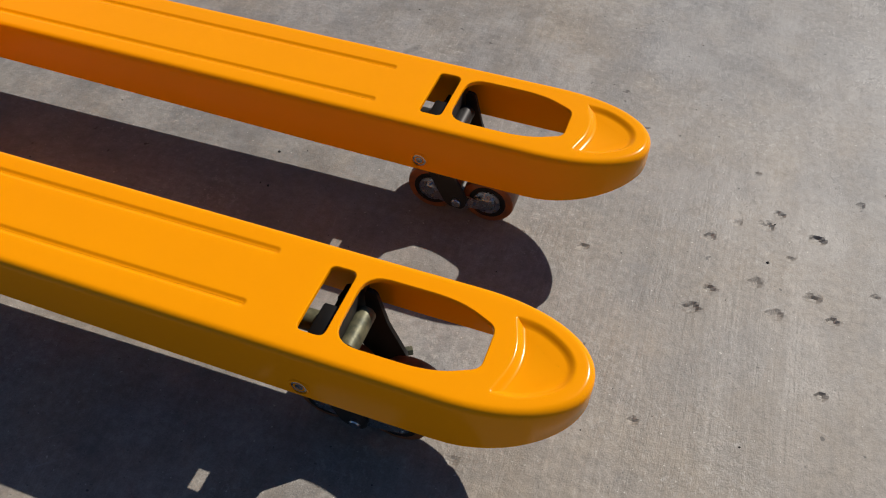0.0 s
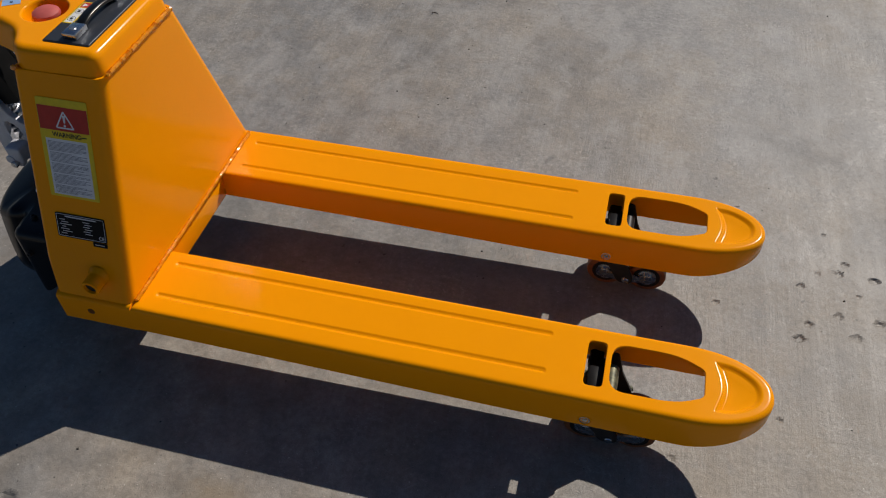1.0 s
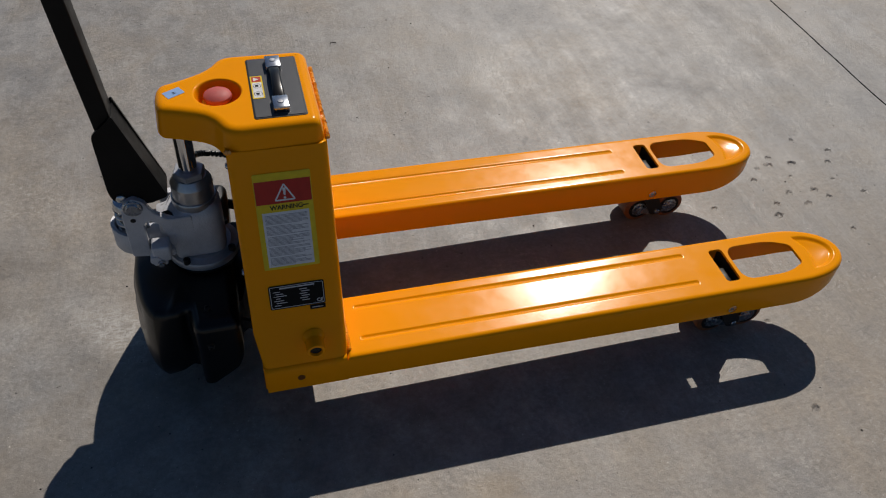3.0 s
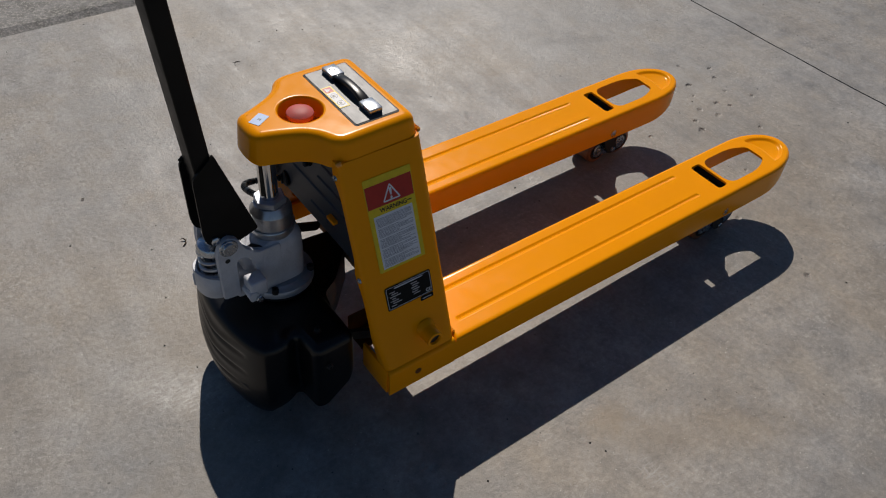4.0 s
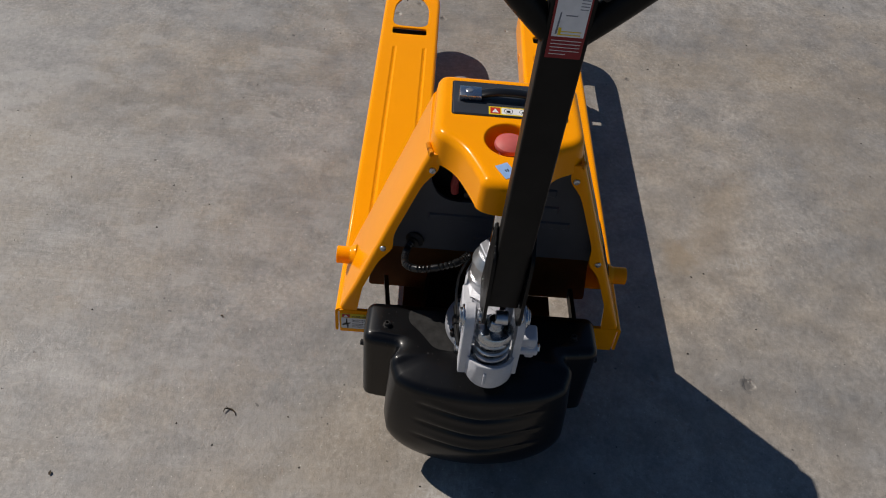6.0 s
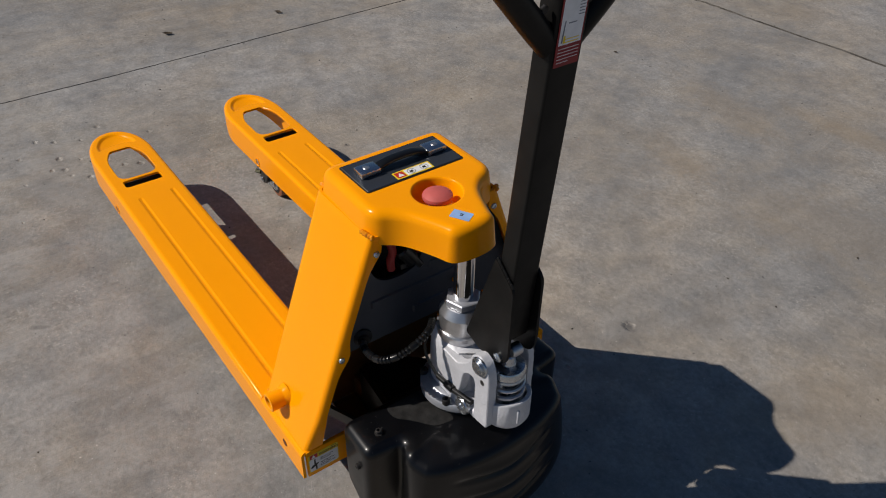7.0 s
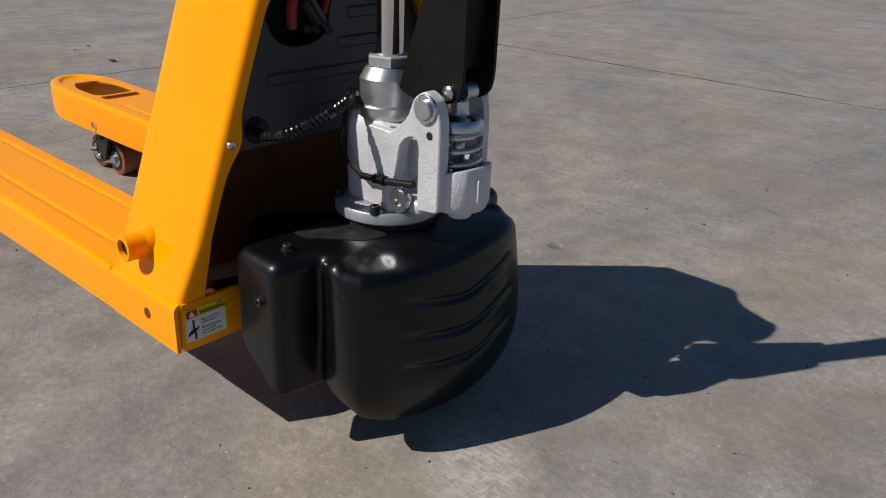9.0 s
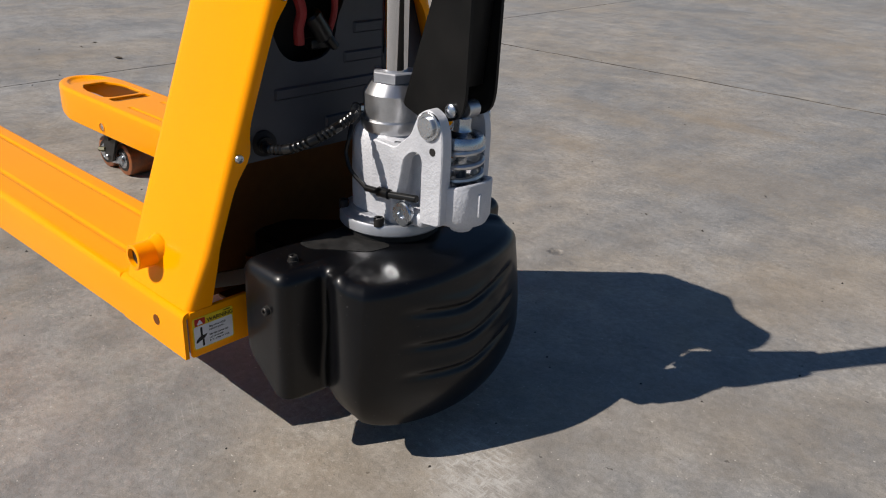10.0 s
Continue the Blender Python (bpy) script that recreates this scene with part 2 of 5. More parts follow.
LID = lid_material()
PAINT = paint_material()
BLACK = black_plastic_material()
GREY = grey_plastic_material()
GRIP = grip_material()
COAT = black_paint_material()
CAST = cast_material()
STEEL = steel_material()
ZINC = zinc_material()
ZINC_DULL = plain("dull_zinc", (0.42, 0.435, 0.47), 0.42, 0.5)
OLIVE = chromate_material()
TYRE = tyre_material()
CONCRETE = concrete_material()
OLD = old_pavement_material()
RED = plain("red_plastic", (0.58, 0.125, 0.110), 0.55)
RED_WIRE = plain("red_cable", (0.30, 0.03, 0.03), 0.5)
GLOSS_BLACK = plain("glossy_black_sleeve", (0.006, 0.006, 0.006), 0.28, 0.0, 0.4)
RUBBER = plain("black_rubber", (0.012, 0.012, 0.012), 0.55)
HOLE = plain("shaded_orange_hole", (0.16, 0.045, 0.004), 0.6)
BEAD = plain("glossy_orange_weld", (0.91, 0.33, 0.004), 0.16, 0.0, 1.0)
# brown stands for orange paint in the shade inside the chassis
SHADED_PAINT = plain("shaded_inner_paint", (0.125, 0.045, 0.008), 0.6, 0.0, 0.15)
DARK = plain("dark_steel", (0.035, 0.033, 0.032), 0.45, 0.4)
WHITE_INK = plain("white_print", (0.80, 0.80, 0.82), 0.45)
PLATE_INK = plain("black_plate", (0.008, 0.008, 0.008), 0.6, 0.0, 0.12)
SILVER_INK = plain("silver_print", (0.62, 0.62, 0.63), 0.4)
YELLOW_INK = plain("yellow_print", (0.85, 0.62, 0.02), 0.4)
RED_INK = plain("red_print", (0.52, 0.03, 0.02), 0.4)
BLACK_INK = plain("black_print", (0.012, 0.012, 0.012), 0.35)
LINE_INK = plain("text_line_print", (0.20, 0.21, 0.25), 0.5)
BLUE_INK = plain("pale_blue_sticker", (0.30, 0.47, 0.78), 0.4)
MAROON_INK = plain("maroon_print", (0.25, 0.02, 0.025), 0.4)
LEAF = plain("dry_leaf", (0.05, 0.035, 0.02), 0.7)
GRIT = plain("dark_grit", (0.05, 0.045, 0.04), 0.8)
JOINT_FILL = joint_dirt_material()
# orange darkened for downward faces, so less red bounces into the ground shadow
DIMMED_PAINT = plain("dimmed_underside_paint", (0.17, 0.075, 0.025), 0.75, 0.0, 0.15)


# ---- mesh helpers ----
def part(name, bm, material, parent, label="", angle=35.0):
    """Links a bmesh as one mesh object under a thing or a part."""
    me = bpy.data.meshes.new(name)
    bmesh.ops.recalc_face_normals(bm, faces=bm.faces)
    for f in bm.faces:
        f.smooth = True
    bm.to_mesh(me)
    bm.free()
    me.set_sharp_from_angle(angle=radians(angle))
    me.materials.append(material)
    ob = new(name, me)
    ob.parent = parent
    if label:
        tagged(ob, label)
    return ob


def bridge(bm, a, b):
    n = len(a)
    for i in range(n):
        j = (i + 1) % n
        bm.faces.new((a[i], a[j], b[j], b[i]))


def rings(bm, loops, caps=(True, True)):
    """Bridges loops of equal length; closes the ends."""
    made = [[bm.verts.new(p) for p in loop] for loop in loops]
    for a, b in zip(made, made[1:]):
        bridge(bm, a, b)
    if caps[0]:
        bm.faces.new(made[0][::-1])
    if caps[1]:
        bm.faces.new(made[-1])
    return made


def rounded(pts, radii, seg=6):
    """A closed polygon with its corners rounded."""
    out, n = [], len(pts)
    for i, p in enumerate(pts):
        r = radii[i] if isinstance(radii, (list, tuple)) else radii
        p, a, b = Vector(p), Vector(pts[i - 1]), Vector(pts[(i + 1) % n])
        if r <= 0:
            out.append(p.copy())
            continue
        da, db = (a - p), (b - p)
        la, lb = min(r, da.length * 0.49), min(r, db.length * 0.49)
        s, e = p + da.normalized() * la, p + db.normalized() * lb
        for k in range(seg + 1):
            t = k / seg
            out.append(s * (1 - t) ** 2 + p * 2 * t * (1 - t) + e * t * t)
    return out


def inset(loop, d):
    """A counter-clockwise 2D loop moved inward by d."""
    out, n = [], len(loop)
    for i in range(n):
        a, p, b = loop[i - 1], loop[i], loop[(i + 1) % n]
        u, v = (p - a), (b - p)
        if u.length < 1e-9:
            u = v
        if v.length < 1e-9:
            v = u
        nu, nv = Vector((-u.y, u.x)).normalized(), Vector((-v.y, v.x)).normalized()
        m = nu + nv
        if m.length < 1e-6:
            m = nu
        m.normalize()
        out.append(p + m * d / max(0.35, m.dot(nu)))
    return out


def flat3(loop, z):
    return [Vector((p.x, p.y, z)) for p in loop]


def fill(bm, loops):
    """Fills the area between closed vertex loops that lie in one level plane."""
    edges = []
    for loop in loops:
        for i in range(len(loop)):
            a, b = loop[i - 1], loop[i]
            edges.append(bm.edges.get((a, b)) or bm.edges.new((a, b)))
    bmesh.ops.triangle_fill(bm, use_beauty=True, edges=edges, normal=(0, 0, 1))


def press(bm, loop, z, steps):
    """A pressed feature below a loop of the top face: rings of (inset, drop) and a floor."""
    first = [bm.verts.new(p) for p in flat3(inset(loop, -0.002), z)]
    last = [bm.verts.new(p) for p in flat3(loop, z)]
    bridge(bm, first, last)
    for d, dz in steps:
        nxt = [bm.verts.new(p) for p in flat3(inset(loop, d), z - dz)]
        bridge(bm, last, nxt)
        last = nxt
    bm.faces.new(last)
    return first


def block(bm, lo, hi, bevel=0.002, seg=2, m=None):
    """A bevelled box between two corners."""
    lo, hi = Vector(lo), Vector(hi)
    made = bmesh.ops.create_cube(bm, size=1.0)["verts"]
    for v in made:
        v.co = Vector(((lo[i] + hi[i]) / 2 + v.co[i] * (hi[i] - lo[i]) for i in range(3)))
    if bevel > 0:
        es = list({e for v in made for e in v.link_edges})
        res = bmesh.ops.bevel(bm, geom=es, offset=bevel, segments=seg, profile=0.5, affect="EDGES")
        made = list({v for f in res["faces"] for v in f.verts} | {v for v in made if v.is_valid})
    if m is not None:
        for v in made:
            v.co = m @ v.co
    return made


def lathe(bm, profile, base=(0, 0, 0), axis=(0, 0, 1), seg=32, caps=(True, True), turn=0.0):
    """Turns a profile of (radius, along) round an axis."""
    q = Vector((0, 0, 1)).rotation_difference(Vector(axis)).to_matrix()
    base = Vector(base)
    loops = []
    for r, h in profile:
        loops.append([base + q @ Vector((r * math.cos(2 * math.pi * (k + turn) / seg), r * math.sin(2 * math.pi * (k + turn) / seg), h)) for k in range(seg)])
    rings(bm, loops, caps)


def rod(bm, a, b, r, seg=16, edge=0.0):
    a, b = Vector(a), Vector(b)
    length = (b - a).length
    e = min(edge, length / 3)
    prof = [(r, 0), (r, length)] if e <= 0 else [(r - e, 0), (r, e), (r, length - e), (r - e, length)]
    lathe(bm, prof, a, b - a, seg)


def sweep(bm, pts, r, seg=10, caps=True):
    """A tube along points; r may be a function of the share of the way."""
    pts = [Vector(p) for p in pts]
    loops, up = [], Vector((0, 0, 1))
    for i, p in enumerate(pts):
        d = (pts[min(i + 1, len(pts) - 1)] - pts[max(i - 1, 0)]).normalized()
        if abs(d.dot(up)) > 0.95:
            up = Vector((0, 1, 0)) if abs(d.y) < 0.9 else Vector((1, 0, 0))
        u = (up - d * up.dot(d)).normalized()
        up = u
        v = d.cross(u)
        rad = r(i / (len(pts) - 1)) if callable(r) else r
        loops.append([p + (u * math.cos(2 * math.pi * k / seg) + v * math.sin(2 * math.pi * k / seg)) * rad for k in range(seg)])
    rings(bm, loops, (caps, caps))


def smooth_path(ctrl, n=12):
    """Points along a soft curve through the given ones."""
    c = [Vector(p) for p in ctrl]
    c = [c[0] * 2 - c[1]] + c + [c[-1] * 2 - c[-2]]
    out = []
    for i in range(1, len(c) - 2):
        for k in range(n):
            t = k / n
            p0, p1, p2, p3 = c[i - 1 : i + 3]
            out.append(0.5 * (2 * p1 + (p2 - p0) * t + (2 * p0 - 5 * p1 + 4 * p2 - p3) * t * t + (3 * p1 - p0 - 3 * p2 + p3) * t ** 3))
    out.append(c[-2])
    return out


class Sheet:
    """A flat sticker plane: origin at its lower left, u to the right and v up."""

    def __init__(self, origin, u, v):
        self.o, self.u, self.v = Vector(origin), Vector(u).normalized(), Vector(v).normalized()
        self.n = self.u.cross(self.v).normalized()

    def at(self, x, y, lift=0.0):
        return self.o + self.u * x + self.v * y + self.n * lift

    def slab(self, bm, loop, lo, hi):
        rings(bm, [[self.at(p.x, p.y, lo) for p in loop], [self.at(p.x, p.y, hi) for p in loop]])

    def rect(self, bm, x0, y0, x1, y1, lo, hi, r=0.0):
        self.slab(bm, rounded([(x0, y0), (x1, y0), (x1, y1), (x0, y1)], r, 4), lo, hi)

    def words(self, bm, text, x, y, size, lift, align="LEFT"):
        cu = bpy.data.curves.new("words", "FONT")
        cu.body, cu.size, cu.align_x, cu.offset = text, size, align, size * 0.03
        ob = bpy.data.objects.new("words", cu)
        scene.collection.objects.link(ob)
        me = bpy.data.meshes.new_from_object(ob.evaluated_get(bpy.context.evaluated_depsgraph_get()))
        vs = [bm.verts.new(self.at(x + w.co.x, y + w.co.y, lift)) for w in me.vertices]
        for p in me.polygons:
            bm.faces.new([vs[i] for i in p.vertices])
        bpy.data.objects.remove(ob)
        bpy.data.meshes.remove(me)
        bpy.data.curves.remove(cu)


def ring2d(cx, cy, r, n=28):
    return [Vector((cx + r * math.cos(2 * math.pi * k / n), cy + r * math.sin(2 * math.pi * k / n))) for k in range(n)]


# ---- ground ----
PITS = [  # x, y, radius, depth of the chips in the slab
    (1.444, 0.307, 0.013, 0.006), (1.387, 0.343, 0.010, 0.004), (1.369, 0.310, 0.013, 0.004), (1.324, 0.300, 0.010, 0.003),
    (1.286, 0.255, 0.011, 0.005), (1.298, 0.147, 0.011, 0.005), (1.361, 0.184, 0.012, 0.004), (1.278, 0.103, 0.013, 0.005),
    (1.389, 0.131, 0.014, 0.004), (1.443, 0.182, 0.011, 0.005), (1.471, 0.147, 0.010, 0.005), (1.231, -0.109, 0.008, 0.004),
    (1.150, 0.484, 0.004, 0.003), (1.107, 0.164, 0.009, 0.004), (1.596, 0.342, 0.011, 0.005), (1.562, 0.293, 0.010, 0.005),
    (1.588, 0.146, 0.011, 0.005), (1.459, 0.013, 0.008, 0.004), (1.345, 0.430, 0.006, 0.003), (1.509, 0.410, 0.008, 0.004),
    (1.033, -0.241, 0.010, 0.003), (-0.136, -0.607, 0.019, 0.005), (1.006, -0.490, 0.012, 0.004), (-0.137, -0.403, 0.012, 0.003), (-0.151, -0.389, 0.008, 0.003), (1.407, 0.250, 0.006, 0.003), (1.528, 0.215, 0.007, 0.003),
]
JOINT_U, JOINT_V, EDGE_V, CRACK_U = 1.945, -2.45, 1.735, -1.135


def bend(u, v):
    """The slabs' joints run a little askew."""
    x = u - 0.030 * min(0.0, max(v, -6.0))
    y = v + 0.055 * (max(-6.0, min(6.0, u)) - 1.95) * max(0.0, min(1.0, -v - 1.0))
    return x, y


def steps(lo, hi, d):
    return [lo + (hi - lo) * k / max(1, round((hi - lo) / d)) for k in range(max(1, round((hi - lo) / d)) + 1)]


def build_ground():
    us = [-400, -150, -60, -25, -12, -6] + steps(-4, -1.25, 0.16) + [CRACK_U + d for d in (-0.03, -0.0045, 0.0045, 0.03)] + steps(-1.05, -0.2, 0.1) + steps(-0.17, -0.085, 0.004) + steps(0.0, 0.9, 0.15) + steps(0.96, 1.64, 0.004) + steps(1.70, 1.90, 0.05)
    us += [JOINT_U + d for d in (-0.016, -0.0032, -0.0018, 0.0018, 0.0032, 0.016)] + steps(2.0, 4.0, 0.25) + [6, 12, 25, 60, 150, 400]
    vs = [-400, -150, -60, -25, -12, -6] + steps(-4, -2.6, 0.2) + [JOINT_V + d for d in (-0.020, -0.0085, -0.0065, 0.0065, 0.0085, 0.020)]
    vs += steps(-2.36, -0.66, 0.12) + steps(-0.64, -0.57, 0.004) + steps(-0.53, -0.45, 0.004) + steps(-0.42, -0.35, 0.004) + [-0.32] + steps(-0.28, 0.56, 0.004) + steps(0.60, 1.66, 0.06)
    vs += [EDGE_V + d for d in (-0.012, -0.004, 0.004, 0.02)] + steps(1.8, 3.0, 0.06) + [4, 6, 12, 25, 60, 150, 400]
    verts, nu = [], len(us)
    for v in vs:
        for u in us:
            x, y = bend(u, v)
            z = 0.0
            if abs(u - JOINT_U) < 0.002 or abs(v - JOINT_V) < 0.007:
                z = -0.004
            if abs(u - JOINT_U) < 0.01:
                x += 0.004 * noise.noise((5, y * 7, 1)) + 0.002 * noise.noise((2, y * 30, 6))
            if abs(v - JOINT_V) < 0.01:
                y += 0.008 * noise.noise((x * 5, 4, 1)) + 0.006 * noise.noise((x * 24, 1, 6)) + (0.004 * noise.noise((x * 60, v * 900, 2)))
            if abs(u - CRACK_U) < 0.01:
                x += 0.010 * noise.noise((3, y * 9, 1)) + 0.004 * noise.noise((1, y * 40, 2))
            if v > EDGE_V + 0.03:
                z = -0.006 + 0.006 * noise.noise((x * 3, y * 3, 0))
            elif v > EDGE_V:
                z = -0.022
                y += 0.006 * noise.noise((x * 9, 0, 3))
            elif v > EDGE_V - 0.006:
                y += 0.006 * noise.noise((x * 9, 0, 3))
            if -0.2 < x < 1.66 and -0.66 < y < 0.58:
                for px, py, r, d in PITS:
                    dx, dy = x - px, y - py
                    if abs(dx) < 2.2 * r and abs(dy) < 2.2 * r:
                        w = noise.noise((x * 130, y * 130, px * 50))
                        q = math.hypot(dx, dy * 1.25) / r + 0.45 * w
                        z -= 0.75 * d * max(0.0, min(1.0, (1.0 - q) * 2.2))
            verts.append((x, y, z))
    faces, mats = [], []
    for j in range(len(vs) - 1):
        for i in range(nu - 1):
            a = j * nu + i
            faces.append((a, a + 1, a + nu + 1, a + nu))
            cu, cv = (us[i] + us[i + 1]) / 2, (vs[j] + vs[j + 1]) / 2
            crack = abs(cu - CRACK_U) < 0.002 and 0.45 < cv < EDGE_V
            filler = crack or abs(cu - JOINT_U) < 0.003 or abs(cv - JOINT_V) < 0.008 or abs(cv - EDGE_V) < 0.003
            mats.append(2 if filler else 1 if vs[j] > EDGE_V - 0.001 else 0)
    me = bpy.data.meshes.new("ground")
    me.from_pydata(verts, [], faces)
    me.materials.append(CONCRETE)
    me.materials.append(OLD)
    me.materials.append(JOINT_FILL)
    me.polygons.foreach_set("material_index", mats)
    me.update()
    return tagged(new("ground", me), "grey broomed concrete yard with joints, chips and stains", "ground", kind="structure")


build_ground()


# ---- pallet truck ----
truck = tagged(new("pallet_truck"), "orange electric pallet truck with raised forks and black drive cover", "pallet truck")
FORK_TOP, FORK_Y, FORK_HALF, REAR = 0.194, 0.2, 0.081, -0.006
SLOPE = 0.364


def side_y(z):
    """Half width of the leaning mast at a height."""
    return 0.271 - SLOPE * (z - 0.2)


def fork_bottom(x):
    return 0.127 - 0.013 * max(0.0, min(1.0, (x - 0.10) / 0.70)) + 0.040 * max(0.0, (x - 1.02) / 0.143) ** 1.7


def fork_outline(cy):
    pts = [Vector((REAR, cy - FORK_HALF)), Vector((0.3, cy - FORK_HALF)), Vector((0.7, cy - FORK_HALF)), Vector((0.95, cy - FORK_HALF))]
    for k in range(33):
        a = -math.pi / 2 + math.pi * k / 32
        c, s = math.cos(a), math.sin(a)
        pts.append(Vector((1.013 + 0.150 * abs(c) ** 0.92, cy + FORK_HALF * math.copysign(abs(s) ** 0.95, s))))
    pts += [Vector((0.95, cy + FORK_HALF)), Vector((0.7, cy + FORK_HALF)), Vector((0.3, cy + FORK_HALF)), Vector((REAR, cy + FORK_HALF))]
    return pts


def ahead(bm, side):
    """The fork on the -y side stands a little further forward."""
    if side < 0:
        for v in bm.verts:
            v.co.x += 0.008 if v.co.x > 0.5 else 0.0
    return bm


def build_fork(side):
    cy = side * FORK_Y
    bm = bmesh.new()
    line = fork_outline(cy)
    r, z = 0.010, FORK_TOP
    levels = [(r + 0.003, 0.0)] + [(r * (1 - math.sin(a)), r * (1 - math.cos(a))) for a in [math.pi / 2 * k / 6 for k in range(7)]]
    loops = [flat3(inset(line, d), z - dz) for d, dz in levels]
    outer = inset(line, 0.0)
    loops.append([Vector((p.x, p.y, fork_bottom(p.x) + 0.002)) for p in outer])
    loops.append([Vector((p.x, p.y, fork_bottom(p.x))) for p in inset(line, 0.0015)])
    inner = inset(line, 0.0055)
    loops.append([Vector((p.x, p.y, fork_bottom(p.x))) for p in inner])
    loops.append(flat3(inner, z - 0.006))
    made = rings(bm, loops, (False, False))
    y0, y1 = cy - 0.048, cy + 0.048
    slot = rounded([(0.843, y0), (0.876, y0), (0.876, y1), (0.843, y1)], 0.009, 5)
    hole = rounded([(0.886, y0 - 0.002), (1.0, y0 - 0.002), (1.047, y0 + 0.020), (1.047, y1 - 0.020), (1.0, y1 + 0.002), (0.886, y1 + 0.002)],
                   [0.030, 0.035, 0.010, 0.010, 0.035, 0.030], 6)
    pad = rounded([(1.062, cy - 0.053), (1.098, cy - 0.051), (1.142, cy - 0.022), (1.142, cy + 0.022), (1.098, cy + 0.051), (1.062, cy + 0.053), (1.079, cy)],
                  [0.006, 0.028, 0.030, 0.030, 0.028, 0.006, 0.045], 6)
    tops, unders = [made[0]], [made[-1]]
    for cut in (slot, hole):
        a = [bm.verts.new(p) for p in flat3(inset(cut, -0.001), z)]
        b = [bm.verts.new(p) for p in flat3(cut, z - 0.001)]
        c = [bm.verts.new(p) for p in flat3(cut, z - 0.006)]
        bridge(bm, a, b)
        bridge(bm, b, c)
        tops.append(a)
        unders.append(c)
    tops.append(press(bm, pad, z, [(0.002, 0.0006), (0.005, 0.003), (0.008, 0.0052), (0.011, 0.0058)]))
    for gy in (side * 0.154, side * 0.236):
        groove = rounded([(0.028, gy - 0.0065), (0.778, gy - 0.0065), (0.778, gy + 0.0065), (0.028, gy + 0.0065)], 0.0064, 5)
        tops.append(press(bm, groove, z, [(0.0012, 0.0004), (0.0030, 0.0018), (0.0046, 0.0024)]))
    fill(bm, tops)
    fill(bm, unders)
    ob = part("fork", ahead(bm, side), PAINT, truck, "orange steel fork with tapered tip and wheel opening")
    # downward faces take a darkened paint that cuts orange bounce onto the ground
    ob.data.materials.append(DIMMED_PAINT)
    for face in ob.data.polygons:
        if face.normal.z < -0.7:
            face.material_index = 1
    for face in (-1, 1):
        y = cy + face * FORK_HALF
        bm = bmesh.new()
        lathe(bm, [(0.0100, -0.002), (0.0100, 0.0004), (0.0088, 0.0010), (0.0072, 0.0010), (0.0068, -0.0008), (0.0055, -0.0008), (0.0050, 0.0006), (0.0, 0.0008)], (0.857, y - face * 0.0004, 0.133), (0, face, 0), 20, (True, False))
        part("pivot_pin", ahead(bm, side), ZINC, ob, "zinc pin end flush in the fork")
        bm = bmesh.new()
        lathe(bm, [(0.0135, 0), (0.0130, 0.0014), (0.0108, 0.0018), (0.0106, 0.0004)], (0.857, y - face * 0.0004, 0.133), (0, face, 0), 22, (False, False))
        part("pin_boss", ahead(bm, side), PAINT, ob, "orange raised ring round the pin")
    # outer side plate of the hollow chassis, folded in at the top
    bm = bmesh.new()
    yo, z0, z1 = FORK_Y + FORK_HALF, 0.127, FORK_TOP
    prof = [(yo, z0)] + [(yo - 0.010 + 0.010 * math.cos(a), z1 - 0.010 + 0.010 * math.sin(a)) for a in [math.pi / 2 * k / 6 for k in range(7)]]
    prof += [(yo - 0.022, z1), (yo - 0.022, z1 - 0.005), (yo - 0.010, z1 - 0.005), (yo - 0.0055, z1 - 0.010), (yo - 0.0055, z0)]
    rings(bm, [[Vector((x, side * y, z)) for y, z in prof] for x in (-0.165, REAR)])
    part("chassis_side", ahead(bm, side), PAINT, ob, "orange chassis side plate behind the fork")
    bm = bmesh.new()
    lathe(bm, [(0.0075, 0.0), (0.0075, 0.0008), (0.0, 0.0008)], (-0.098, side * (FORK_Y + FORK_HALF) - side * 0.0002, 0.160), (0, side, 0), 18, (True, False))
    part("drain_hole", ahead(bm, side), HOLE, ob, "dark round hole")
    return ob


